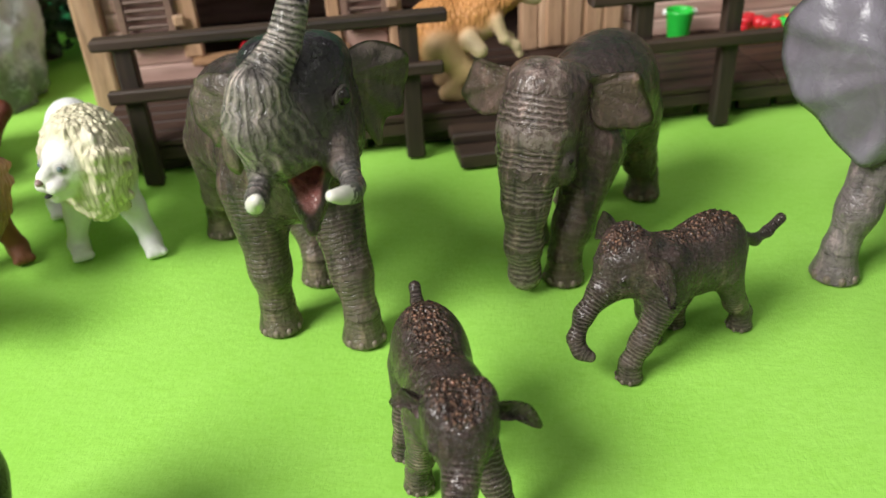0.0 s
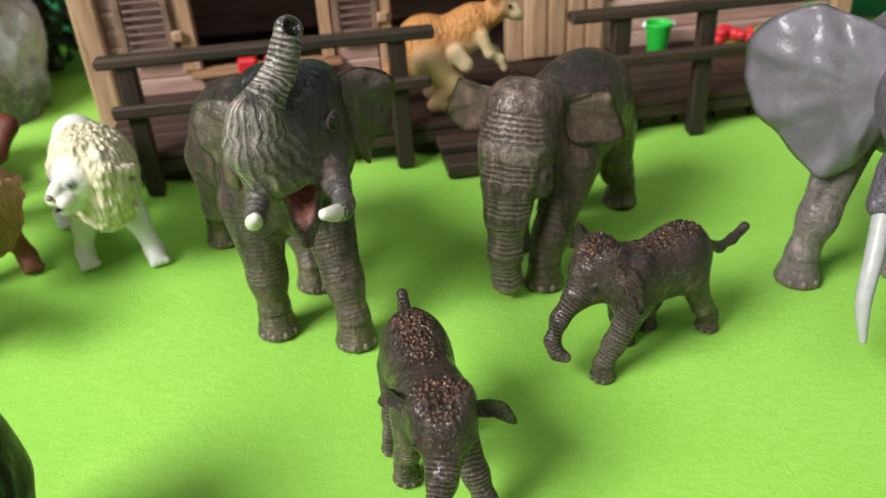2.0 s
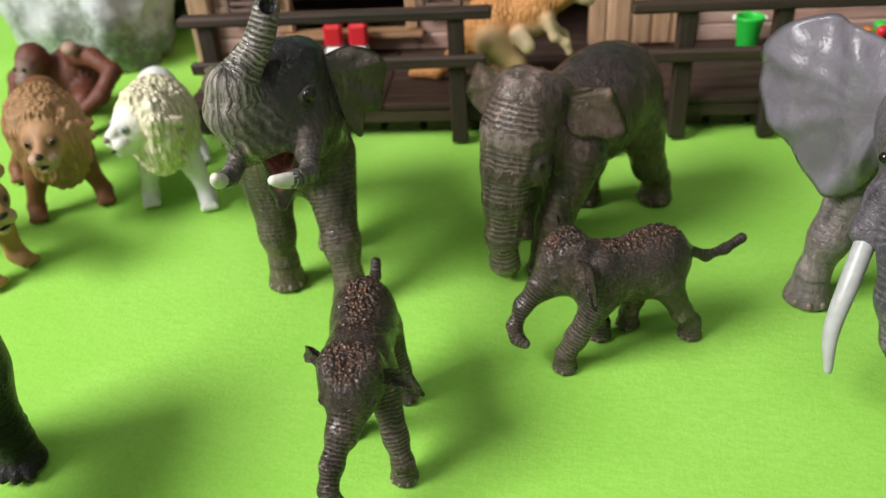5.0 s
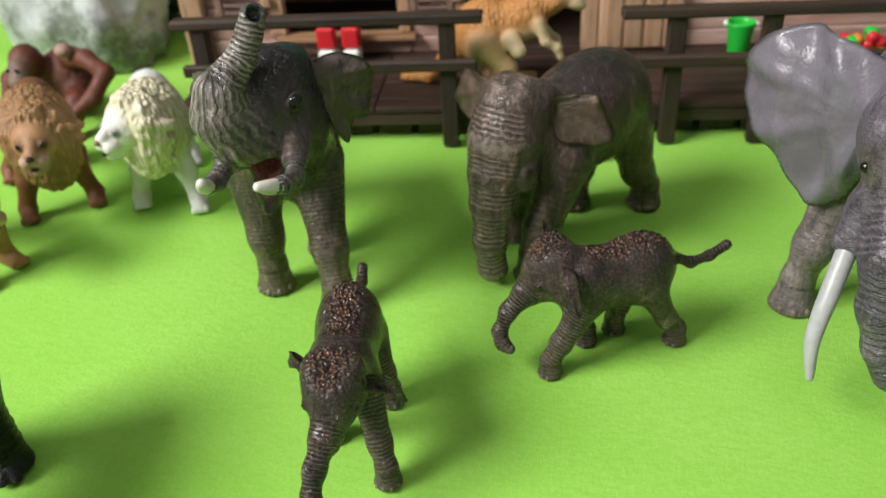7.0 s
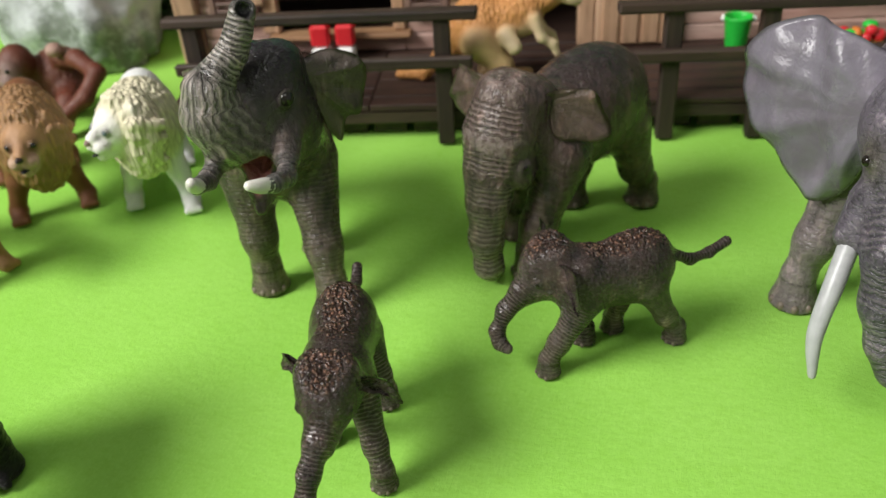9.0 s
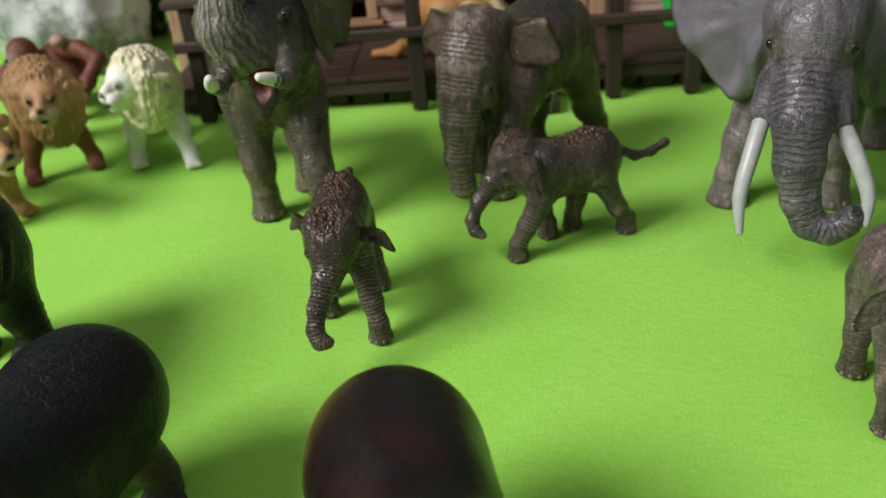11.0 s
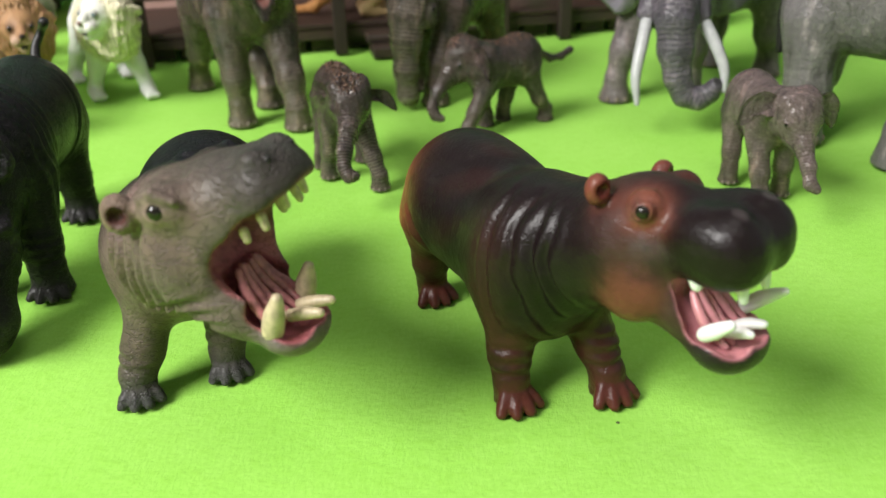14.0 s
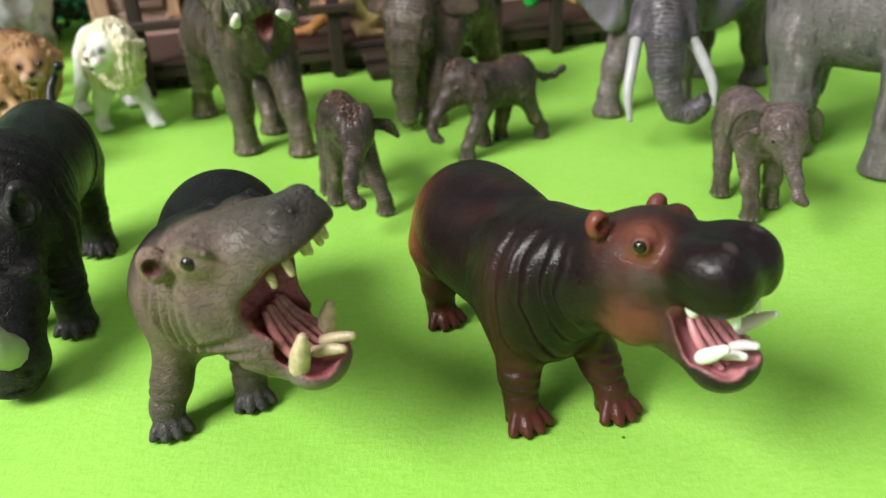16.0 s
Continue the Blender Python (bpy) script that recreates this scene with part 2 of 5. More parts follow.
# ---- modelling tools; lengths in millimetres ----
def mesh_object(name, verts, faces, mats, indices=None, smooth=True, parent=None, origin=(0, 0, 0)):
    o = np.array(origin, float)
    me = bpy.data.meshes.new(name)
    v = (np.asarray(verts, float).reshape(-1, 3) - o) / 1000
    me.from_pydata(v.tolist(), [], [list(map(int, q)) for q in faces])
    for m in mats:
        me.materials.append(m)
    if indices is not None:
        me.polygons.foreach_set("material_index", np.asarray(indices, np.int32))
    me.polygons.foreach_set("use_smooth", np.full(len(me.polygons), smooth))
    me.update()
    ob = new(name, me)
    if parent is None:
        ob.location = o / 1000
    else:
        ob.parent = parent
    return ob


def frame_of(x, y, yaw):
    """A map from (forward, left, up) about a base point to the place."""
    c, s = math.cos(radians(yaw)), math.sin(radians(yaw))
    return lambda f, l, z, *r: (x + c * f - s * l, y + s * f + c * l, z, *r)


def surface_net(d, low, h):
    n = d.shape
    inside = d < 0
    corner = [(i, j, k) for i in (0, 1) for j in (0, 1) for k in (0, 1)]
    count = sum(inside[i:n[0] - 1 + i, j:n[1] - 1 + j, k:n[2] - 1 + k].astype(np.int8) for i, j, k in corner)
    cells = np.argwhere((count > 0) & (count < 8))
    vals = np.stack([d[cells[:, 0] + i, cells[:, 1] + j, cells[:, 2] + k] for i, j, k in corner], 1)
    total, hits = np.zeros((len(cells), 3)), np.zeros(len(cells))
    for a in range(8):
        for b in range(a + 1, 8):
            ca, cb = np.array(corner[a]), np.array(corner[b])
            if np.abs(ca - cb).sum() != 1:
                continue
            va, vb = vals[:, a], vals[:, b]
            cross = (va < 0) != (vb < 0)
            s = np.where(cross, va / np.where(cross, va - vb, 1), 0)
            total += cross[:, None] * (ca + s[:, None] * (cb - ca))
            hits += cross
    verts = low + h * (cells + total / hits[:, None])
    index = np.full(n, -1, np.int64)
    index[cells[:, 0], cells[:, 1], cells[:, 2]] = np.arange(len(cells))
    faces = []
    for ax in range(3):
        u, w = (ax + 1) % 3, (ax + 2) % 3
        lo = [slice(1, n[i] - 1) for i in range(3)]
        hi = list(lo)
        lo[ax], hi[ax] = slice(0, n[ax] - 1), slice(1, n[ax])
        a, b = inside[tuple(lo)], inside[tuple(hi)]
        for flip, where in ((False, a & ~b), (True, ~a & b)):
            e = np.argwhere(where)
            off = np.ones(3, int)
            off[ax] = 0
            e = e + off
            du, dw = np.zeros(3, int), np.zeros(3, int)
            du[u], dw[w] = 1, 1
            quad = [index[tuple((e - p).T)] for p in (du + dw, dw, 0 * du, du)]
            faces.append(np.stack(quad[::-1] if flip else quad, 1))
    return verts, np.concatenate(faces)


PART_NAMES = {"grey_ivory_paint": "tusk", "ivory_paint": "tusk", "yellowed_tooth_paint": "tooth", "white_tooth_paint": "tooth", "mouth_pink_paint": "tongue", "toenail_paint": "toenail"}
PART_LABELS = {"tusk": "pale ivory tusk", "tooth": "white painted tooth", "tongue": "pink tongue", "eye": "glossy dark eye", "horn": "pale blunt horn", "toenail": "beige toenail"}


def paint_layers(me, colour, phase, rings, fuzz):
    a = me.attributes.new("tint", "FLOAT_COLOR", "POINT")
    a.data.foreach_set("color", np.hstack([colour, np.ones((len(colour), 1))]).astype(float).ravel())
    for key, value in (("phase", phase), ("rings", rings), ("fuzz", fuzz)):
        a = me.attributes.new(key, "FLOAT", "POINT")
        a.data.foreach_set("value", np.asarray(value, float))


class Figure:
    """A moulded figure: rounded masses melted into one skin, with tusks, eyes, ears and teeth set on it, all one mesh."""

    def __init__(self):
        self.prims, self.cuts, self.fuzz, self.extra = [], [], [], []

    def ball(self, c, r, colour, yaw=0, pitch=0, k=6):
        r = (r, r, r) if np.isscalar(r) else r
        rot = np.array(Euler((0, radians(-pitch), radians(yaw)), "XYZ").to_matrix())
        self.prims.append(("ball", np.array(c[:3], float), np.array(r, float), rot, np.array(colour), k, 0, 0, 0))
        return self

    def limb(self, pts, colour, k=4, ring=0.0, wave=3.0):
        """A chain of tapering rods; grooves run round it every wave mm, or lengthwise, -wave of them."""
        phase = 0.0
        for a, b in zip(pts, pts[1:]):
            a, b = np.array(a, float), np.array(b, float)
            length = np.linalg.norm(b[:3] - a[:3])
            step = length / wave * 2 * math.pi if wave > 0 else wave
            self.prims.append(("limb", a, b, None, np.array(colour), k, ring, phase, step))
            phase += max(step, 0)
        return self

    def cut(self, pts, colour, k=2):
        for a, b in zip(pts, pts[1:]):
            self.cuts.append((np.array(a, float), np.array(b, float), np.array(colour), k))
        return self

    def tuft(self, c, r, amount=1.0):
        self.fuzz.append((np.array(c[:3], float), r, amount))
        return self

    @staticmethod
    def distance(prim, p):
        kind, a, b, rot = prim[:4]
        if kind == "ball":
            q = (p - a) @ rot
            k0 = np.sqrt(((q / b) ** 2).sum(-1))
            k1 = np.sqrt(((q / b ** 2) ** 2).sum(-1)) + 1e-9
            return k0 * (k0 - 1) / k1, 0 * k0
        ab = b[:3] - a[:3]
        s = np.clip(((p - a[:3]) @ ab) / (ab @ ab + 1e-9), 0, 1)
        return np.sqrt(((p - a[:3] - s[..., None] * ab) ** 2).sum(-1)) - (a[3] + (b[3] - a[3]) * s), s

    def tube(self, pts, mat, sides=12, name="tail"):
        """A tapering bent rod with round ends: a tusk, a tooth, a tail."""
        pts = np.array(pts, float)
        n = max(8, 4 * len(pts))
        s = np.linspace(0, len(pts) - 1, n)
        i = np.clip(s.astype(int), 0, len(pts) - 2)
        u = (s - i)[:, None]
        pad = np.vstack([2 * pts[0] - pts[1], pts, 2 * pts[-1] - pts[-2]])
        p0, p1, p2, p3 = pad[i], pad[i + 1], pad[i + 2], pad[i + 3]
        line = 0.5 * (2 * p1 + (p2 - p0) * u + (2 * p0 - 5 * p1 + 4 * p2 - p3) * u ** 2 + (3 * p1 - p0 - 3 * p2 + p3) * u ** 3)
        d = np.gradient(line[:, :3], axis=0)
        d /= np.linalg.norm(d, axis=1)[:, None]
        ends = []
        for j, sgn in ((0, -1), (-1, 1)):
            for q in (0.6, 0.95):
                e = line[j].copy()
                e[:3] += sgn * d[j] * line[j][3] * q
                e[3] = line[j][3] * math.sqrt(1 - q * q)
                ends.append(e)
        line = np.vstack([ends[1], ends[0], line, ends[2], ends[3]])
        d = np.vstack([d[0], d[0], d, d[-1], d[-1]])
        ref = np.array([0.31, 0.2, 0.93])
        verts, faces = [], []
        for q, t in zip(line, d):
            x = np.cross(t, ref)
            x /= np.linalg.norm(x)
            y = np.cross(t, x)
            for a in range(sides):
                w = 2 * math.pi * a / sides
                verts.append(q[:3] + max(q[3], 0.05) * (math.cos(w) * x + math.sin(w) * y))
        for r in range(len(line) - 1):
            for a in range(sides):
                b = (a + 1) % sides
                faces.append((r * sides + a, r * sides + b, (r + 1) * sides + b, (r + 1) * sides + a))
        faces.append(tuple(range(sides))[::-1])
        faces.append(tuple((len(line) - 1) * sides + a for a in range(sides)))
        self.extra.append((np.array(verts), faces, mat, None, name))
        return self

    def bead(self, c, r, mat, name="eye"):
        r = (r, r, r) if np.isscalar(r) else r
        verts, faces, m, n = [], [], 14, 9
        for i in range(1, n):
            w = math.pi * i / n
            for j in range(m):
                q = 2 * math.pi * j / m
                verts.append((c[0] + r[0] * math.sin(w) * math.cos(q), c[1] + r[1] * math.sin(w) * math.sin(q), c[2] + r[2] * math.cos(w)))
        for i in range(n - 2):
            for j in range(m):
                k = (j + 1) % m
                faces.append((i * m + j, (i + 1) * m + j, (i + 1) * m + k, i * m + k))
        faces.append(tuple(range(m)))
        faces.append(tuple((n - 2) * m + j for j in range(m))[::-1])
        self.extra.append((np.array(verts), faces, mat, None, name))
        return self

    def eye(self, c, out, r, lid, ball=EYE):
        """A glossy eye in a ring of lids; out: the way it looks."""
        c, out = np.array(c, float), Vector(out).normalized()
        self.bead(c + np.array(out) * r * 0.25, r, ball)
        x = out.orthogonal().normalized()
        y = out.cross(x)
        ring = []
        for i in range(13):
            w = 2 * math.pi * i / 12
            q = c + np.array(x) * math.cos(w) * r * 1.08 + np.array(y) * math.sin(w) * r * 0.92 + np.array(out) * r * 0.35
            ring.append((*q, r * 0.26))
        for a, b in zip(ring, ring[1:]):
            self.prims.append(("limb", np.array(a), np.array(b), None, np.array(lid), 0.8, 0, 0, 0))
        return self

    def ear(self, root, u, v, outline, colour, thick=1.6, cup=3.0, ripple=0.6, waves=5, rows=9, mat=None, pleat=0.0):
        """A thin flap: outline points (u, v) in mm about the root, on the plane of the ways u and v."""
        u, v = Vector(u).normalized(), Vector(v)
        v = (v - u * v.dot(u)).normalized()
        w = u.cross(v)
        u, v, w = np.array(u), np.array(v), np.array(w)
        pts = np.array(outline + outline[:1], float)
        s = np.linspace(0, len(outline), 6 * len(outline) + 1)[:-1]
        i = s.astype(int) % len(outline)
        q = (s - s.astype(int))[:, None]
        m = len(outline)
        a, b, c, d = pts[(i - 1) % m], pts[i], pts[(i + 1) % m], pts[(i + 2) % m]
        rim = 0.5 * (2 * b + (c - a) * q + (2 * a - 5 * b + 4 * c - d) * q ** 2 + (3 * b - a - 3 * c + d) * q ** 3)
        n = len(rim)
        verts, faces = [], []
        for side in (1, -1):
            for r in range(1, rows + 1):
                e = r / rows
                for j in range(n):
                    off = cup * e * e + ripple * e * e * (math.sin(waves * 2 * math.pi * j / n + 1.4 * e) + 0.45 * math.sin((2 * waves + 1) * 2 * math.pi * j / n + 1 - 1.2 * e)) + side * thick / 2 * math.sqrt(max(0.0, 1 - e ** 6))
                    if pleat:
                        a0 = e * rim[j][0] - 0.3 * e * rim[j][1]
                        off += pleat * (math.exp(-((a0 - 9) / 5) ** 2) - 0.9 * math.exp(-((a0 - 20) / 5) ** 2) + 0.6 * math.exp(-((a0 - 33) / 6) ** 2)) * min(1.0, 2 * e)
                    verts.append(np.array(root[:3]) + e * (rim[j][0] * u + rim[j][1] * v) + off * w)
        for side in (0, 1):
            base = side * rows * n
            for r in range(rows - 1):
                for j in range(n):
                    k = (j + 1) % n
                    f = (base + r * n + j, base + (r + 1) * n + j, base + (r + 1) * n + k, base + r * n + k)
                    faces.append(f if side == 0 else f[::-1])
            cap = tuple(base + j for j in range(n))
            faces.append(cap if side == 0 else cap[::-1])
        for j in range(n):
            k = (j + 1) % n
            faces.append(((rows - 1) * n + j, rows * n + (rows - 1) * n + j, rows * n + (rows - 1) * n + k, (rows - 1) * n + k))
        self.extra.append((np.array(verts), faces, mat, np.array(colour), "ear"))
        return self

    def build(self, name, mat, h, label, category, group="", paint=None, soft=1.6, lumps=0.0, strand=(0.6, 0.6, 0.6), furry=None, folds=()):
        strand = np.array(strand)
        lo, hi = np.full(3, 1e9), np.full(3, -1e9)
        boxes = []
        for p in self.prims:
            if p[0] == "ball":
                reach = np.abs(p[3]) @ p[2]
                a, b = p[1] - reach, p[1] + reach
            else:
                r = max(p[1][3], p[2][3])
                a, b = np.minimum(p[1][:3], p[2][:3]) - r, np.maximum(p[1][:3], p[2][:3]) + r
            boxes.append((a, b))
            lo, hi = np.minimum(lo, a), np.maximum(hi, b)
        lo, hi = lo - 3 * h, hi + 3 * h
        n = np.ceil((hi - lo) / h).astype(int) + 1
        d = np.full(n, 12.0)
        grids = [lo[i] + h * np.arange(n[i]) for i in range(3)]

        def window(a, b, pad):
            s = [slice(max(0, int((a[i] - pad - lo[i]) / h)), min(n[i], int((b[i] + pad - lo[i]) / h) + 2)) for i in range(3)]
            g = np.stack(np.meshgrid(*[grids[i][s[i]] for i in range(3)], indexing="ij"), -1)
            return tuple(s), g

        for p, (a, b) in zip(self.prims, boxes):
            s, g = window(a, b, p[5] + 2 * h)
            e, _ = self.distance(p, g)
            old, k = d[s], max(p[5], 0.01)
            m = np.maximum(k - np.abs(old - e), 0) / k
            d[s] = np.minimum(old, e) - m * m * k * 0.25
        for a, b, colour, k in self.cuts:
            r = max(a[3], b[3])
            s, g = window(np.minimum(a[:3], b[:3]) - r, np.maximum(a[:3], b[:3]) + r, k + h)
            e, _ = self.distance(("limb", a, b, None), g)
            old, e = d[s], -e
            m = np.maximum(k - np.abs(old - e), 0) / k
            d[s] = np.maximum(old, e) + m * m * k * 0.25
        floor = grids[2][None, None, :]
        d = np.maximum(d, 0.3 - floor)
        verts, faces = surface_net(d, lo, h)
        near = np.full(len(verts), 1e9)
        dist = []
        for p in self.prims:
            e, s = self.distance(p, verts)
            dist.append((e, s))
            near = np.minimum(near, e)
        colour, phase, rings, total = np.zeros((len(verts), 3)), np.zeros(len(verts)), np.zeros(len(verts)), np.zeros(len(verts))
        best = np.full(len(verts), 1e9)
        for p, (e, s) in zip(self.prims, dist):
            w = np.exp(-(e - near) / soft)
            colour += w[:, None] * p[4]
            rings += w * p[6]
            total += w
            first = e < best
            phase = np.where(first & (p[8] > 0), p[7] + s * p[8], phase)
            if p[8] < 0:
                u = Vector(p[2][:3] - p[1][:3]).cross(Vector((1, 0, 0))).normalized()
                rel = verts - p[1][:3] - s[:, None] * (p[2][:3] - p[1][:3])
                phase = np.where(first, np.arctan2(rel @ np.array((1, 0, 0)), rel @ np.array(u)) * -p[8], phase)
            best = np.minimum(best, e)
        colour /= total[:, None]
        rings /= total
        for a, b, c, k in self.cuts:
            e, _ = self.distance(("limb", a, b, None), verts)
            w = np.clip(1 - (e - 0.2) / 0.9, 0, 1)[:, None]
            colour = colour * (1 - w) + w * c
            rings *= 1 - w[:, 0]
        if paint is not None:
            colour = paint(verts, colour)
        fuzz = np.zeros(len(verts))
        for c, r, amount in self.fuzz:
            e = np.sqrt(((verts - c) ** 2).sum(-1)) / r
            fuzz = np.maximum(fuzz, amount * np.clip(1.6 * (1 - e), 0, 1))
        if furry is not None:
            cover = sum(np.exp(-(e - near) / soft) for q, (e, _) in zip(self.prims, dist) if np.allclose(q[4], furry)) / total
            fuzz = np.maximum(fuzz, 0.9 * np.clip(cover * 1.6 - 0.5, 0, 1))
        if lumps or folds:
            nor = np.cross(verts[faces[:, 2]] - verts[faces[:, 0]], verts[faces[:, 3]] - verts[faces[:, 1]])
            vn = np.zeros_like(verts)
            for i in range(4):
                np.add.at(vn, faces[:, i], nor)
            vn /= np.linalg.norm(vn, axis=1)[:, None] + 1e-9
            for at, way, mid, reach, width, deep in folds:
                way = np.array(way, float) / np.linalg.norm(way)
                bend = np.array([noise.noise(Vector(q * 0.11)) for q in verts])
                gap = ((verts - np.array(at)) @ way + 1.6 * bend) / width
                near_fold = np.clip(1.5 - 1.5 * np.linalg.norm((verts - np.array(mid)) / np.array(reach), axis=1), 0, 1)
                verts -= vn * (deep * (np.exp(-gap ** 2) - 0.5 * np.exp(-(np.abs(gap) - 2.2) ** 2)) * near_fold)[:, None]
            for i in np.nonzero(fuzz > 0.05)[0] if lumps else ():
                verts[i] += vn[i] * fuzz[i] * lumps * (noise.noise(Vector(verts[i] * strand)) + 0.5 * noise.noise(Vector(verts[i] * strand * 2)))
        base = ((verts[:, 0].min() + verts[:, 0].max()) / 2, (verts[:, 1].min() + verts[:, 1].max()) / 2, self.stand)
        ob = mesh_object(name, verts, faces, [mat], origin=base)
        paint_layers(ob.data, colour, phase, rings, fuzz)
        for v, f, m, c, what in self.extra:
            what = PART_NAMES.get(m.name, what) if m else what
            at = np.array((*v.mean(0)[:2], v[:, 2].mean()))
            k = mesh_object(what, v, f, [m or mat], parent=ob, origin=at)
            k.location = (at - np.array(base)) / 1000
            if c is not None:
                n = len(v)
                paint_layers(k.data, np.tile(c, (n, 1)), np.zeros(n), np.zeros(n), np.zeros(n))
            if what in PART_LABELS:
                tagged(k, PART_LABELS[what] if m is not BONE or what != "tooth" else "yellowed ivory tooth")
        return tagged(ob, label, category, group)

    stand = 0


def legs(fig, hips, feet, r_top, r_mid, r_foot, colour, ring=0.0, wave=3.0, bend=0.0, nails=0, forward=(0, -1), k=5):
    """Four thick legs from hip to foot, with a swelling foot and toenails."""
    for (hx, hy, hz), (x, y) in zip(hips, feet):
        kx, ky = (hx + 2 * x) / 3 + forward[0] * bend, (hy + 2 * y) / 3 + forward[1] * bend
        fig.limb([(hx, hy, hz, r_top), (kx, ky, hz * 0.45, r_mid), (x, y, r_foot * 1.5, r_mid * 0.88)], colour, k, ring, wave)
        fig.limb([(x, y, r_foot * 1.35, r_mid * 0.88), (x, y, 1.0, r_foot * 1.05)], colour, 3, ring * 0.6, wave)
        for i in range(nails):
            w = math.atan2(forward[1], forward[0]) + (i - (nails - 1) / 2) * 0.62
            fig.bead((x + math.cos(w) * r_foot * 0.93, y + math.sin(w) * r_foot * 0.93, r_foot * 0.24), (r_foot * 0.17, r_foot * 0.17, r_foot * 0.22), NAIL, "toenail")
    return fig


# ---- the large structure ----
def solid_box(lo, hi, bevel=0.6):
    """Vertices and faces of a box with chamfered long edges."""
    (x0, y0, z0), (x1, y1, z1) = lo, hi
    b = min(bevel, (x1 - x0) / 3, (y1 - y0) / 3, (z1 - z0) / 3)
    bm = bmesh.new()
    bmesh.ops.create_cube(bm, size=1)
    for v in bm.verts:
        v.co = Vector(((x0 + x1) / 2 + v.co.x * (x1 - x0), (y0 + y1) / 2 + v.co.y * (y1 - y0), (z0 + z1) / 2 + v.co.z * (z1 - z0)))
    if b > 0:
        bmesh.ops.bevel(bm, geom=bm.edges[:], offset=b, segments=1, affect="EDGES")
    bm.verts.index_update()
    out = [tuple(v.co) for v in bm.verts], [[v.index for v in f.verts] for f in bm.faces]
    bm.free()
    return out


def box_part(name, lo, hi, mat, parent=None, label="", bevel=0.6, warp=0.0):
    v, f = solid_box(lo, hi, bevel)
    v = np.array(v)
    if warp:
        v += np.random.uniform(-warp, warp, v.shape)
    o = v.mean(0)
    me = bpy.data.meshes.new(name)
    me.from_pydata(((v - o) / 1000).tolist(), [], f)
    me.materials.append(mat)
    ob = new(name, me)
    ob.parent = parent
    ob.location = o / 1000
    return tagged(ob, label)


def felt_sheet():
    """The felt that lies on the table."""
    xs = np.linspace(-900, 900, 121)
    prof = [(y, 0.0) for y in np.linspace(-620, 640, 85)]
    verts, faces = [], []
    for y, z in prof:
        for x in xs:
            fold = noise.noise(Vector((x / 150, y / 120, 3.0))) * 1.0 - 0.8
            verts.append((x, y, z + fold))
    m = len(xs)
    for i in range(len(prof) - 1):
        for j in range(m - 1):
            faces.append((i * m + j, i * m + j + 1, (i + 1) * m + j + 1, (i + 1) * m + j))
    ob = mesh_object("ground", verts, faces, [FELT])
    thick = ob.modifiers.new("thickness", "SOLIDIFY")
    thick.thickness, thick.offset = 0.0015, -1
    tagged(ob, "bright green felt sheet, slightly rumpled", "felt", kind="structure")


felt_sheet()
tagged(mesh_object("backdrop", *solid_box((-900, 645, -2), (900, 655, 300), 0), [plain("emerald_card", (0.012, 0.2, 0.07), 0.8, 0.3, 10)], smooth=False),
       "emerald green card standing behind the scene", "backdrop", kind="structure")


def room():
    def slab(name, lo, hi, mat, label):
        v, f = solid_box(lo, hi, 0)
        tagged(mesh_object(name, v, f, [mat], smooth=False), label, name.split("_")[0], kind="structure")
    slab("floor", (-1700, -1900, -800), (1700, 1700, -750), TABLE, "brown wooden room floor")
    slab("ceiling", (-1700, -1900, 2300), (1700, 1700, 2350), PAPER, "white room ceiling")
    slab("wall_north", (-1200, 1600, -748), (1600, 1700, 2298), PAPER, "off-white room wall")
    slab("wall_south", (-1200, -1900, -748), (1600, -1800, 2298), PAPER, "off-white room wall")
    slab("wall_east", (1600, -1900, -748), (1700, 1700, 2298), PAPER, "off-white room wall")
    # the window wall: four pieces round the opening
    slab("wall_west", (-1300, -1900, -748), (-1200, 1700, 800), PAPER, "off-white wall below the window")
    slab("wall_west_top", (-1300, -1900, 1850), (-1200, 1700, 2298), PAPER, "off-white wall above the window")
    slab("wall_west_near", (-1300, -1900, 802), (-1200, -1350, 1848), PAPER, "off-white wall beside the window")
    slab("wall_west_far", (-1300, -200, 802), (-1200, 1700, 1848), PAPER, "off-white wall beside the window")
    slab("table", (-850, -600, -32), (850, 690, -4), TABLE, "brown wooden table top under the felt")
    for x in (-800, 740):
        for y in (-560, 600):
            slab("table_leg", (x, y, -749), (x + 60, y + 60, -33), TABLE, "square brown table leg")


room()

# ---- toy elephants ----
GREY_BROWN, BROWN, DARK_BACK = (0.062, 0.044, 0.037), (0.066, 0.043, 0.036), (0.013, 0.01, 0.0135)
LID = (0.1, 0.085, 0.07)


def mixed(a, b, w):
    w = np.clip(w, 0, 1)[:, None]
    return a * (1 - w) + w * np.array(b)


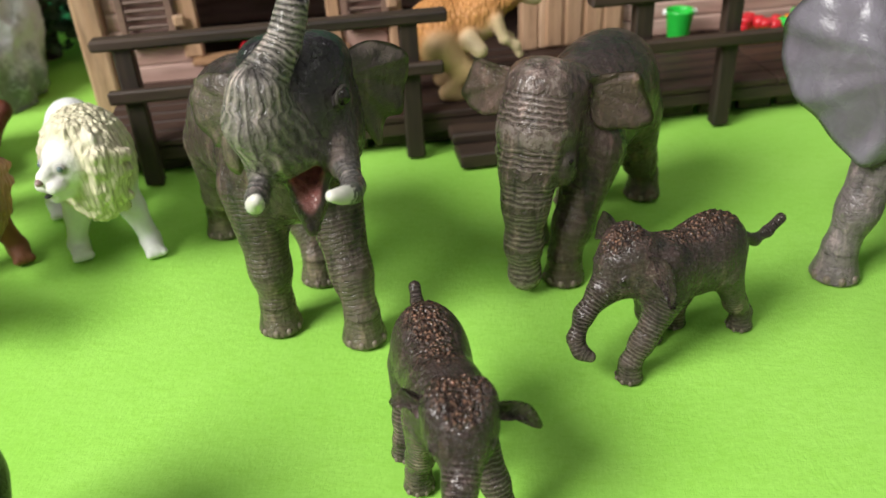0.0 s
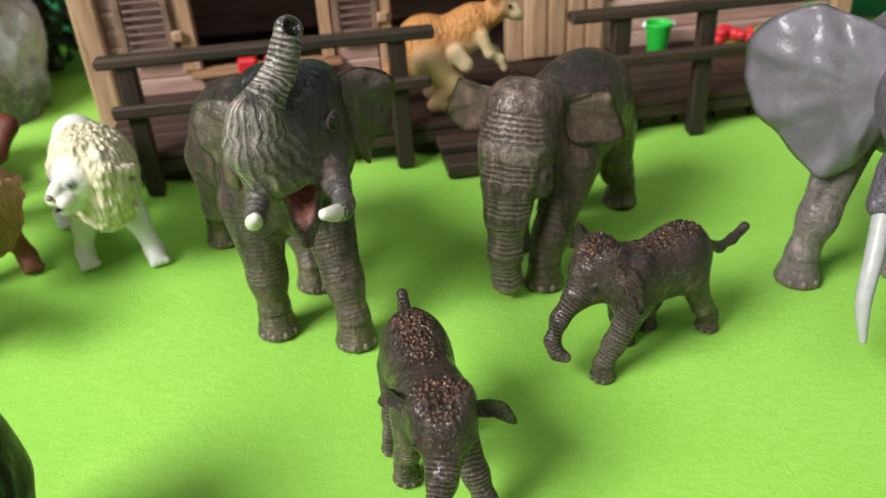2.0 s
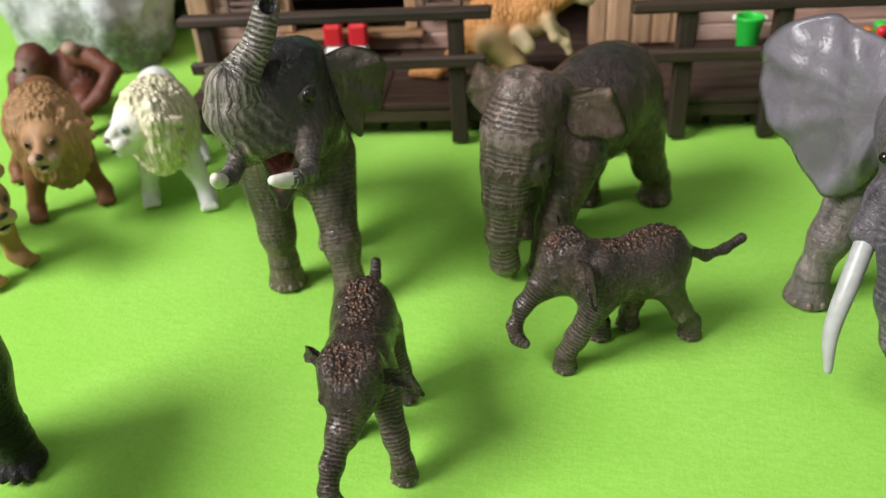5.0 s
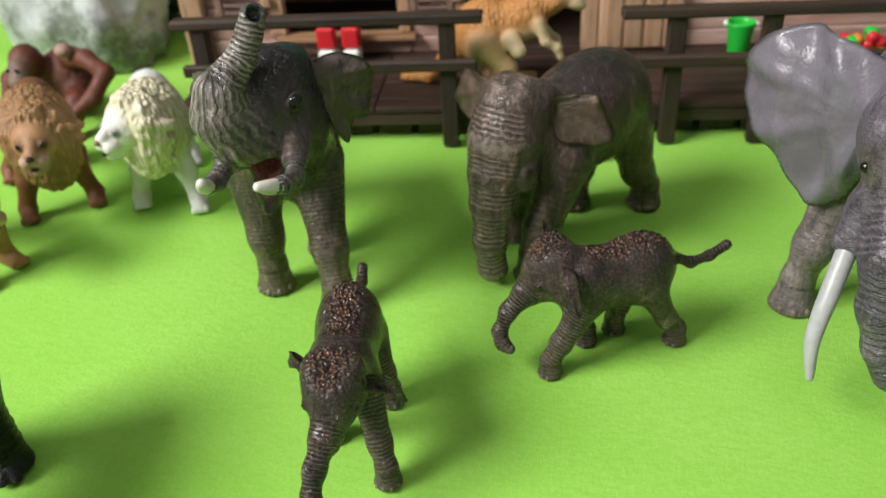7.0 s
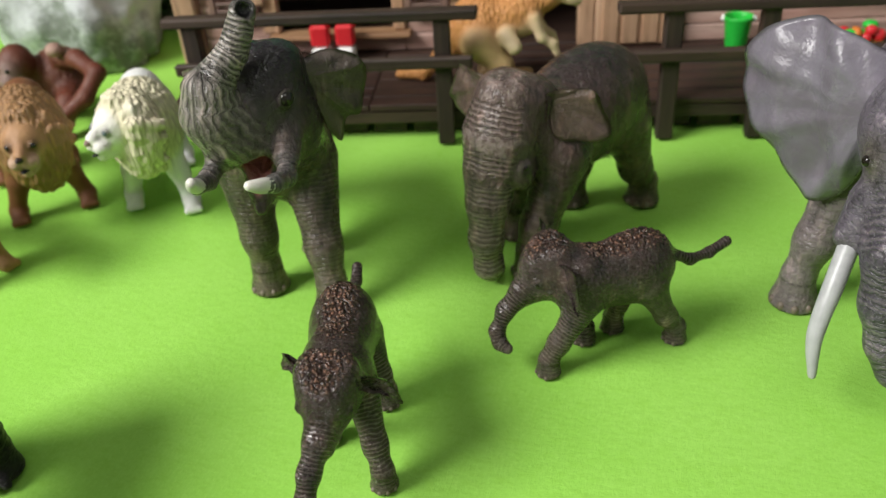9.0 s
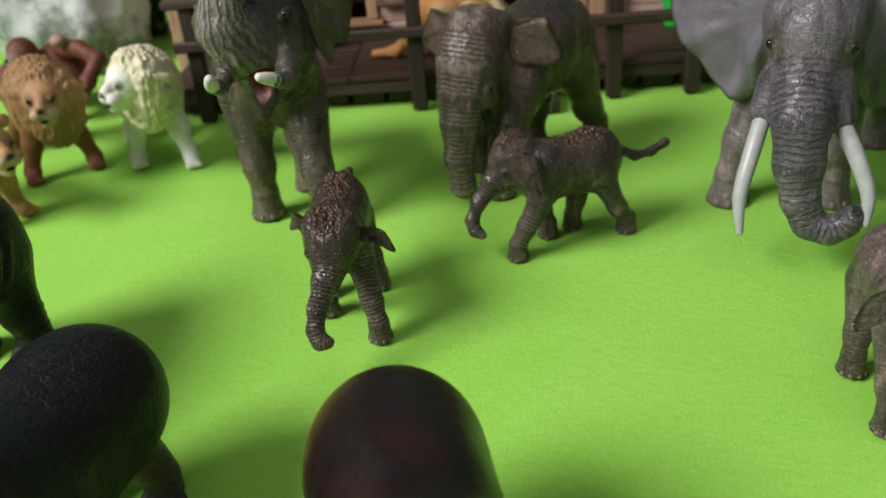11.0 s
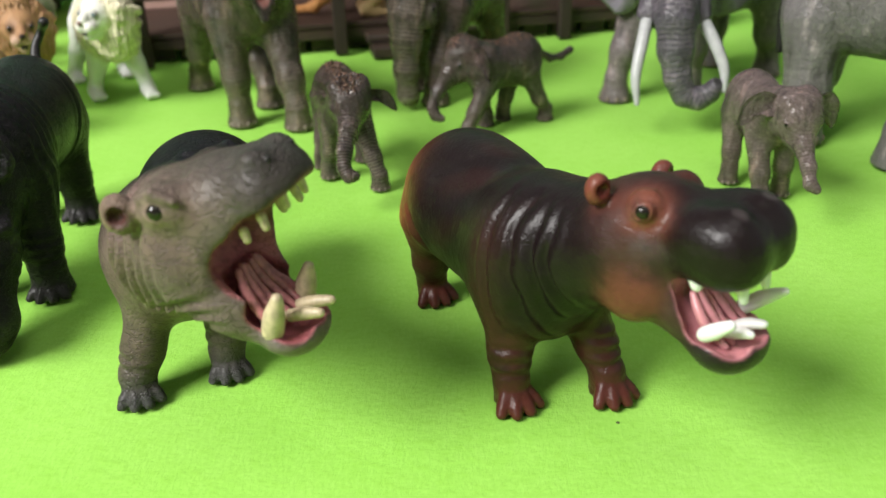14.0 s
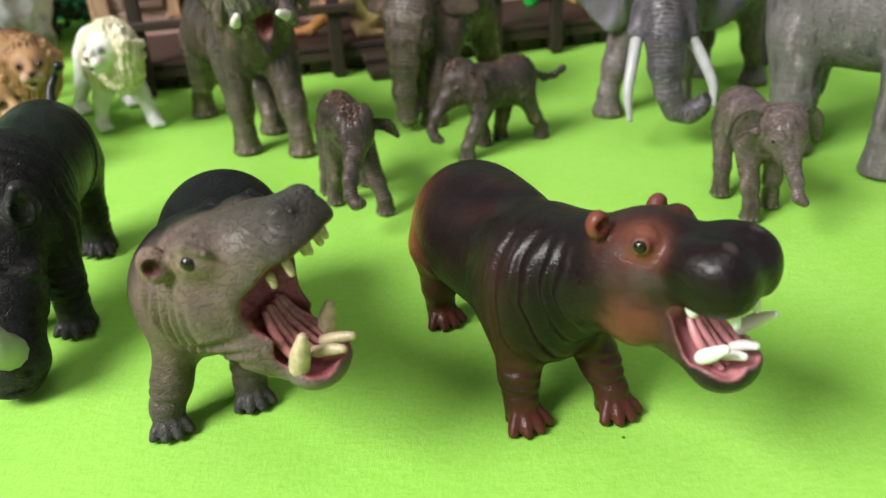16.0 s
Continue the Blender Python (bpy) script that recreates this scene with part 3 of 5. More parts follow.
def trumpeting_elephant():
    p = frame_of(-76, 287, -58)
    g = Figure()
    g.ball(p(-4, 0, 60), (41, 20, 22), GREY_BROWN, -58, k=8)
    g.ball(p(-24, 0, 61), (24, 21, 23), GREY_BROWN, -58, k=8)
    g.ball(p(22, 0, 63), (18, 16, 21), GREY_BROWN, -58, k=8)
    legs(g, [p(26, 11, 56), p(20, -12, 56), p(-26, 11, 52), p(-32, -12, 52)], [(-43, 256), (-74, 262), (-66, 293), (-115, 328)],
         11.5, 6.4, 7.6, GREY_BROWN, 0.25, 1.8, 1.5, 4, (0.35, -0.94))
    h = frame_of(-50, 242, -78)
    g.limb([p(24, 0, 72, 17), h(-2, 0, 88, 15)], GREY_BROWN, 8).limb([p(25, 4, 66, 15), h(-4, 4, 80, 13)], GREY_BROWN, 6)
    g.ball(h(0, 0, 93), (16.5, 15.5, 16.5), DARK_BACK, -78, 20, k=6)
    g.ball(h(-1, 7, 104), (9, 8, 7), DARK_BACK, -78, k=5).ball(h(-1, -7, 104), (9, 8, 7), DARK_BACK, -78, k=5)
    g.limb([(-50.5, 233, 83, 10), (-53, 225.5, 89, 9.4), (-55, 221, 96, 8.5), (-54.3, 221, 103.5, 6.8)], (0.17, 0.15, 0.135), 4, 0.55, -17)
    g.limb([(-54.3, 221, 103.5, 6.6), (-51, 224.5, 108.5, 4.8), (-48, 228, 113, 4.1), (-46, 230, 118.5, 3.6), (-44.5, 232, 124, 4)], (0.17, 0.15, 0.135), 3, 0.85, 1.6)
    g.cut([(-43, 230.5, 125, 2.2), (-40, 229, 130, 3.0)], (0.01, 0.01, 0.01), 1)
    g.limb([h(5, 0, 79, 9), h(14, 0, 69, 4.2), h(19, 0, 63, 2.2)], GREY_BROWN, 4)
    g.cut([h(12, 0, 79, 4.5), h(20, 0, 73, 3.6), h(24, 0, 69, 3)], (0.36, 0.13, 0.11), 1.5)
    g.limb([h(8, 10, 86, 5), h(17, 10.5, 80, 4.2)], GREY_BROWN, 4).limb([h(8, -10, 86, 5), h(17, -10.5, 80, 4.2)], GREY_BROWN, 4)
    g.limb([h(14, 10.5, 81, 3.4), h(26, 12.5, 78, 3.0), h(36, 12, 81.5, 2.7), h(40, 10.6, 83, 2.4)], (0.09, 0.085, 0.08), 1.5, 0.4, 2)
    g.tube([h(38.5, 11.2, 82.4, 2.5), h(42, 9.4, 84, 2.2), h(44, 7.5, 85.2, 1.6)], IVORY)
    g.limb([h(14, -10.5, 81, 3.4), h(26, -12.5, 77, 3.0), h(35, -12, 80, 2.6)], (0.09, 0.085, 0.08), 1.5, 0.4, 2)
    g.tube([h(34, -12, 79.6, 2.5), h(38, -11.4, 82, 2.3), h(41, -10.5, 84.5, 1.7)], IVORY)
    for s in (1, -1):
        g.eye(h(11.5, s * 11.4, 97.5), np.array(h(0.9, s, 0)) - np.array(h(0, 0, 0)), 2.5, (0.06, 0.05, 0.042))
        near = s > 0
        g.ear(h(-6 if near else 1, s * (14 if near else 15.5), 97 if near else 94), np.array(h(-0.35 if near else -0.6, s, 0)) - np.array(h(0, 0, 0)), (0, 0, 1),
              [(-2, 4), (8, 7), (17, 4), (20, -1), (19, -8), (16, -16), (12, -17), (9, -25), (5, -20), (0, -9)], (0.1, 0.078, 0.066), 1.8, -3 * s, 1.1, 4, mat=FLAP)
    g.tube([p(-46, 0, 66, 2.2), p(-49, 1, 48, 1.8), p(-48, 3, 32, 1.4), p(-48, 3, 26, 2)], DARK)
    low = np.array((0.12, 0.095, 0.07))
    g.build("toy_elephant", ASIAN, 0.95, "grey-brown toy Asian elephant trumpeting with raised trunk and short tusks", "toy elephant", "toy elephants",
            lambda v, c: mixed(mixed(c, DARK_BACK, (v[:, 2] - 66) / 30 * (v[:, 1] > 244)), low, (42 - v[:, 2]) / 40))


def walking_elephant():
    p = frame_of(38, 327, -119)
    g = Figure()
    g.ball(p(0, -1, 56), (36, 19, 22), BROWN, -119, k=8)
    g.ball(p(-10, 0, 61), (25, 17, 20), BROWN, -119, k=8)
    g.ball(p(-22, -3, 52), (16, 15, 20), BROWN, -119, k=8)
    legs(g, [p(22, 11, 50), p(22, -11, 50), p(-24, 7, 46), p(-24, -11, 46)], [(27, 294), (15, 322), (64, 361), (33, 354)],
         11, 6.6, 7.6, BROWN, 0.15, 3.0, 1.5, 4, (-0.48, -0.88))
    h = frame_of(19, 297, -117)
    g.limb([p(24, 0, 60, 15), h(-3, 0, 66, 12)], BROWN, 8)
    g.ball(h(0, 0, 64), (14.5, 13.8, 19), BROWN, -117, -15, k=6)
    g.ball(h(-3, 7, 76), (9, 8, 7), BROWN, -117, k=5).ball(h(-3, -7, 76), (9, 8, 7), BROWN, -117, k=5)
    g.limb([h(4, 0, 75, 10.5), h(8, 0, 62, 12), h(12, 0, 50, 9.6), h(14.5, 0, 38, 7.6), h(16, 0, 22, 6), h(15, 0, 9, 5), h(13, 0, 6, 4.4)], (0.125, 0.09, 0.078), 5, 0.62, 2.0)
    for s in (1, -1):
        g.eye(h(9, s * 13, 54), np.array(h(0.4, s, 0)) - np.array(h(0, 0, 0)), 1.5, LID)
        g.ear(h(-4 if s > 0 else -2, s * 13.5, 75), np.array(h(-0.75 if s > 0 else -0.2, s, 0)) - np.array(h(0, 0, 0)), (0, 0, 1),
              [(-2, 3), (7, 5), (16, 4.5), (19, -2), (22.5, -11), (18, -15), (9, -15), (3, -13), (0, -6)], (0.1, 0.07, 0.056), 1.6, 1.5 * s, 0.8, 4, mat=FLAP)
        g.ball(h(6, s * 11, 50), (5, 3.5, 7), BROWN, -117, k=3)
    g.tube([p(-38, 0, 60, 2.2), p(-43, 1, 42, 1.8), p(-42, 2, 26, 1.8)], DARK)
    g.build("toy_elephant", ASIAN, 0.95, "brown-grey toy Asian elephant walking with its trunk hanging down", "toy elephant", "toy elephants",
            lambda v, c: mixed(c, DARK_BACK, (v[:, 2] - 66) / 22 * (v[:, 1] > 312)))


CALF_BROWN = (0.042, 0.027, 0.024)


def calf(base, yaw, body, head, head_yaw, trunk, feet, tail, label, hairy=1.0, colour=CALF_BROWN, ears=1.0, ear_z=(3, 4)):
    p = frame_of(*base, yaw)
    g = Figure()
    bx, bz = body
    g.ball(p(-2, 0, bz), (19, 10, 12), colour, yaw, k=5)
    g.ball(p(-11, 0, bz + 1), (12, 9.8, 12.5), colour, yaw, k=5)
    g.ball(p(11, 0, bz), (10, 9.4, 12), colour, yaw, k=5)
    c, s = math.cos(radians(yaw)), math.sin(radians(yaw))
    legs(g, [p(12, 6, bz - 4), p(11, -6, bz - 4), p(-12, 6, bz - 5), p(-12, -6, bz - 5)], feet, 5.6, 3.5, 4.3, colour, 0.42 if hairy else 0.15, 1.35, 0.5, 4, (c, s), 3)
    h = frame_of(head[0], head[1], head_yaw)
    z = head[2]
    g.limb([p(13, 0, bz + 3, 9), h(-2, 0, z, 8.5)], colour, 5)
    g.ball(h(0, 0, z), (9, 8.2, 10), colour, head_yaw, -10, k=4)
    g.ball(h(-2, 4, z + 6), (6, 5, 5), colour, head_yaw, k=3).ball(h(-2, -4, z + 6), (6, 5, 5), colour, head_yaw, k=3)
    g.limb([h(4, 0, z - 3, 5.6), *trunk], colour, 3, 0.42 if hairy else 0.2, 1.25)
    g.limb([h(3, 0, z - 8, 4.5), h(9, 0, z - 12, 2.2)], colour, 3)
    for q in (1, -1):
        g.eye(h(5.2, q * 7.0, z - 1), np.array(h(0.5, q, 0)) - np.array(h(0, 0, 0)), 0.9, colour)
        if ears == 1.0:
            way = (-0.15, 1, -0.12) if q > 0 else (-1.1, -1, 0.35)
            rim = [(-1, 2), (5, 2.6), (9.5, 1), (13, -5), (12, -6.5), (8.5, -3), (4.5, -2.6), (0, -2.2)] if q > 0 else [(-1, 2), (5, 3), (8, 1.5), (10, -5), (8.5, -6), (6, -3), (3, -3), (0, -2)]
        else:
            way, rim = (-0.25, q, 0.1 if q > 0 else 0.35), [(-1, 2), (5, 4), (9, 3), (12, -2), (12, -9), (10, -12), (8, -7), (4, -5), (0, -4)]
        g.ear(h(-3, q * 7.2, z + ear_z[0 if q > 0 else 1]), np.array(h(*way)) - np.array(h(0, 0, 0)), (0, 0, 1), rim, tuple(0.85 * v for v in colour), 1.8, 2.0 * q, 0.4, 3)
    g.limb(tail, colour, 2, 0.4, 1.4)
    g.tube([tuple((np.array(tail[-2]) + 2 * np.array(tail[-1])) / 3), tail[-1]], DARK, 8, "tail_tip")
    if hairy:
        for f in (-16, -9, -2, 5):
            g.tuft(p(f, 0, bz + 14), 8.2, hairy)
        g.tuft(h(-2, 0, z + 11), 9, hairy).tuft(h(3, 0, z + 8), 6, hairy)
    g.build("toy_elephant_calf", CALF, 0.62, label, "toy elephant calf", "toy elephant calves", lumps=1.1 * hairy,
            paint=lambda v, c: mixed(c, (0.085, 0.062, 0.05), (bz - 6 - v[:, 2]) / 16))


def african_elephant():
    GREY, PALE = (0.12, 0.105, 0.13), (0.185, 0.163, 0.19)
    p = frame_of(180, 327, -139)
    g = Figure()
    g.ball(p(-4, 0, 70), (48, 27, 29), GREY, -139, k=10)
    g.ball(p(-26, 0, 68), (26, 26, 28), GREY, -139, k=10)
    g.ball(p(24, 0, 76), (24, 23, 28), GREY, -139, k=10)
    legs(g, [p(30, 13, 62), (137, 303, 62), p(-32, 14, 56), p(-32, -14, 56)], [(167, 300), (126, 297), (223, 343), (196, 366)],
         10, 6.6, 8.6, (0.175, 0.145, 0.148), 0.15, 3.5, 2, 4, (-0.3, -0.95))
    h = frame_of(146, 266, -101)
    g.limb([p(32, 0, 84, 20), h(-4, 0, 86, 17)], GREY, 10)
    g.ball(h(-2, 0, 84), (16, 14.5, 18), GREY, -101, -10, k=8)
    g.ball(h(6, 0, 78), (11, 12, 16), PALE, -101, -20, k=6)
    g.limb([h(10, 0, 70, 10.5), (143, 246, 56, 9), (143.5, 243, 42, 7.8), (145.5, 241, 29, 5.8), (149, 239.5, 20.5, 4.6), (156, 238, 18.5, 3.9), (161, 237, 22.5, 3.5), (162.5, 236, 27, 3.2)],
           (0.085, 0.076, 0.094), 5, 0.45, 2.4)
    g.cut([(163, 233.5, 30, 2.3), (163, 229, 32, 3)], (0.01, 0.01, 0.01), 1)
    for s in (1, -1):
        g.limb([h(9, s * 10, 66, 6), h(13, s * 13, 56, 4.6)], GREY, 5)
        g.eye(h(11, s * 12.6, 80), np.array(h(0.8, s, 0)) - np.array(h(0, 0, 0)), 1.8, LID)
        g.ear(h(-7, s * 15, 86), np.array(h(-0.42, s, 0)) - np.array(h(0, 0, 0)), (0, 0, 1),
              [(-3, 12), (7, 19), (22, 22), (38, 18), (47, 8), (48, -4), (42, -16), (32, -26), (20, -35), (11, -37), (3, -26), (-3, -8)],
              (0.175, 0.158, 0.19), 2.0, -7 * s, 1.7, 5, 18, SMOOTH_EAR, 2.6 * s)
    g.tube([h(13, -12, 56, 3.2), (128, 246, 44, 3), (125, 239, 30, 2.5), (126, 235, 18, 1.3)], GREY_IVORY)
    g.tube([h(13, 12, 56, 3.2), (161, 244, 46, 3), (166, 238, 34, 2.5), (166.5, 235, 24, 1.4)], GREY_IVORY)
    g.tube([p(-51, 0, 78, 2.6), p(-55, 1, 55, 2), p(-54, 2, 34, 2)], DARK)
    g.build("toy_elephant", AFRICAN, 1.1, "grey toy African elephant with spread ears and long curved tusks", "toy elephant", "toy elephants")


def grey_bull():
    GREY = (0.15, 0.138, 0.14)
    p = frame_of(233, 226, -46)
    g = Figure()
    g.ball(p(0, 0, 72), (46, 26, 31), GREY, -46, k=10)
    g.ball(p(-24, 0, 72), (25, 25, 30), GREY, -46, k=10)
    legs(g, [p(28, 13, 62), p(26, -13, 62), p(-30, 13, 58), p(-28, -14, 58)], [(262, 224), (237, 199), (215, 259), (204, 232)],
         15, 10, 11, GREY, 0.1, 3.5, 1, 4, (0.69, -0.72))
    h = frame_of(275, 184, -46)
    g.limb([p(30, 0, 84, 20), h(0, 0, 88, 17)], GREY, 10)
    g.ball(h(0, 0, 86), (18, 17, 19), GREY, -46, k=8)
    g.limb([h(12, 0, 76, 12), h(18, 0, 56, 10), h(20, 0, 36, 8), h(22, 0, 16, 6)], GREY, 6, 0.7, 3.4)
    for s in (1, -1):
        g.eye(h(10, s * 14, 84), np.array(h(0.5, s, 0)) - np.array(h(0, 0, 0)), 1.8, LID)
        g.ear(h(-6, s * 15, 88), np.array(h(-0.8, s, 0)) - np.array(h(0, 0, 0)), (0, 0, 1),
              [(-3, 8), (10, 14), (24, 10), (28, -6), (20, -22), (8, -28), (0, -12)], GREY, 2, -4 * s, 1, 5)
    g.tube([p(-47, 0, 78, 2.6), p(-51, 1, 55, 2), p(-50, 2, 36, 2)], DARK)
    g.build("toy_elephant", AFRICAN, 1.1, "pale grey toy elephant with wrinkled flanks standing behind a calf", "toy elephant", "toy elephants")


trumpeting_elephant()
walking_elephant()
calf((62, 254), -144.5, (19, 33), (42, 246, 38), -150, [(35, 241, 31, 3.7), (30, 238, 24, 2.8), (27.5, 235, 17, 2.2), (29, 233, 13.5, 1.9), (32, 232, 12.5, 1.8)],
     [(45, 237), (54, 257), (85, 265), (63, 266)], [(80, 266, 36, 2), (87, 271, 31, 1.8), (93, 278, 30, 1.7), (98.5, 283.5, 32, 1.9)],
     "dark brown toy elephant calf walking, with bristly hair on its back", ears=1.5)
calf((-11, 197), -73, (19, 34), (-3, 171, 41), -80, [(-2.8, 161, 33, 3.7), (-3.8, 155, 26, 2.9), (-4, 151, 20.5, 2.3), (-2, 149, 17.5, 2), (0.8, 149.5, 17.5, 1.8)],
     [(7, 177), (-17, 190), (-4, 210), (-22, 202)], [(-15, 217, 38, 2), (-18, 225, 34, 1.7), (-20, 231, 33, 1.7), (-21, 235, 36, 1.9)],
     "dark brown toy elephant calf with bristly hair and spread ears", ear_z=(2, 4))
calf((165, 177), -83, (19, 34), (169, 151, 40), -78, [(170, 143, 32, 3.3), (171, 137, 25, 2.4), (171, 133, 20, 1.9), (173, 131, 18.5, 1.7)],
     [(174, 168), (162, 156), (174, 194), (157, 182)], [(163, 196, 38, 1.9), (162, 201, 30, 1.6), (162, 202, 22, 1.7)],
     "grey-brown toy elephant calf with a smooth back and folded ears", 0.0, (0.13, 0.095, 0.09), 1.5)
african_elephant()
grey_bull()


# ---- rhinoceros, hippopotamuses ----
def rhino():
    BLACK, GREY = (0.008, 0.0075, 0.009), (0.028, 0.026, 0.027)
    p = frame_of(-116, 121, -81)
    g = Figure()
    g.ball(p(-2, 1, 49), (40, 19, 20.5), BLACK, -81, k=8)
    g.ball(p(-23, 0, 47), (17, 17, 20), BLACK, -81, k=8)
    g.ball(p(24, 0, 51), (18, 18.5, 21), BLACK, -81, k=8)
    feet = [(-98, 91), (-126, 82), (-113, 152), (-136, 149)]
    legs(g, [p(26, 11, 40), p(28, -11, 40), p(-26, 8, 40), p(-26, -10, 40)], feet, 10.5, 6.2, 7.0, BLACK, 0.2, 3, 1, 0, (0.15, -0.98))
    g.limb([p(30, 0, 50, 17.5), (-109, 80, 43, 13.5)], BLACK, 8, 0.3, 5)
    g.limb([(-108, 80, 41, 13), (-104, 66, 27, 11), (-101, 55, 15, 10)], BLACK, 5)
    g.ball((-101, 53, 11.5), (11.5, 9, 9), GREY, 0, k=4).ball((-101, 51, 6), (9, 7.5, 4.5), GREY, 0, k=2)
    g.tube([(-98, 50, 17, 6), (-97.5, 44, 24, 5.2), (-98, 43, 32, 2.8)], plain("pale_horn_paint", (0.36, 0.4, 0.3), 0.3), name="horn")
    g.tube([(-106, 64, 36, 4.2), (-104, 60, 43, 2.5), (-103.5, 59, 47, 1.2)], plain("grey_horn_paint", (0.1, 0.1, 0.09), 0.4), name="horn")
    for x, y in feet:
        toes(g, x, y, 7.8, -81, GREY)
    for s in (1, -1):
        c = np.array((-107.5 + s * 11, 76, 54))
        g.limb([(*(c + (-s * 3, 3, -6)), 4.0), (*c, 5.6), (*(c + (s * 0.5, 0, 6.5)), 3.2)], GREY, 0.8)
        g.cut([(*(c + (s * 2.6, -4.4, -1.5)), 2.8), (*(c + (s * 2.8, -4.4, 2)), 3.4), (*(c + (s * 2.4, -3.6, 6)), 1.8)], (0.008, 0.008, 0.008), 0.6)
        g.eye((-105 + s * 11.0, 68, 34), (s, -0.5, 0.2), 1.3, GREY, DARK)
        g.ball((-105 + s * 9, 68, 36.5), (4.5, 4.5, 2.6), BLACK, k=2)
        g.cut([(-101 + s * 8.5, 46.5, 12, 1.3), (-101 + s * 11, 44, 14, 1.6)], (0.008, 0.008, 0.008), 0.8)
    g.cut([(-101, 43.5, 5.5, 0.8), (-92, 47, 6.5, 0.8), (-90, 54, 8, 0.8)], (0.01, 0.01, 0.01), 0.6)
    g.tube([p(-41, 0, 60, 2.2), p(-45, 0, 66, 1.7), p(-47, 3, 72, 1.6), p(-43, 6, 76, 2)], DARK)
    neck = [(p(f, 0, 46), (0.1, -1, -0.12), p(f, 0, 46), (32, 14, 34), 1.1, 0.9) for f in (14, 19, 24, 29, 34)]
    face = [((-104, y, z), (0.1, -0.8, -0.6), (-104, y, z), (18, 14, 14), 0.9, 0.7) for y, z in ((76, 36), (72, 32), (68, 27), (63, 22))]
    rump = [(p(-14, 0, 46), (0.2, -1, 0.2), p(-14, 14, 40), (22, 16, 26), 1.3, 0.8)]
    knees = [((x, y, z), (0, 0.1, 1), (x, y, z), (9, 9, 7), 0.9, 0.6) for x, y in feet[:3] for z in (13, 17, 21)]
    g.build("toy_rhino", RHINO, 0.8, "nearly black toy rhinoceros with a pale blunt horn", "toy rhinoceros", "",
            lambda v, c: mixed(c, GREY, (16 - v[:, 2]) / 14 * 0.6), folds=neck + face + rump + knees)


def toes(g, x, y, r, w0, colour):
    for i in range(4):
        w = radians(w0) + (i - 1.5) * 0.52
        g.limb([(x + math.cos(w) * r * 0.5, y + math.sin(w) * r * 0.5, 5, r * 0.27), (x + math.cos(w) * r * 0.85, y + math.sin(w) * r * 0.85, 2.6, r * 0.26), (x + math.cos(w) * r * 1.06, y + math.sin(w) * r * 1.06, 1.2, r * 0.22)], colour, 0.5)


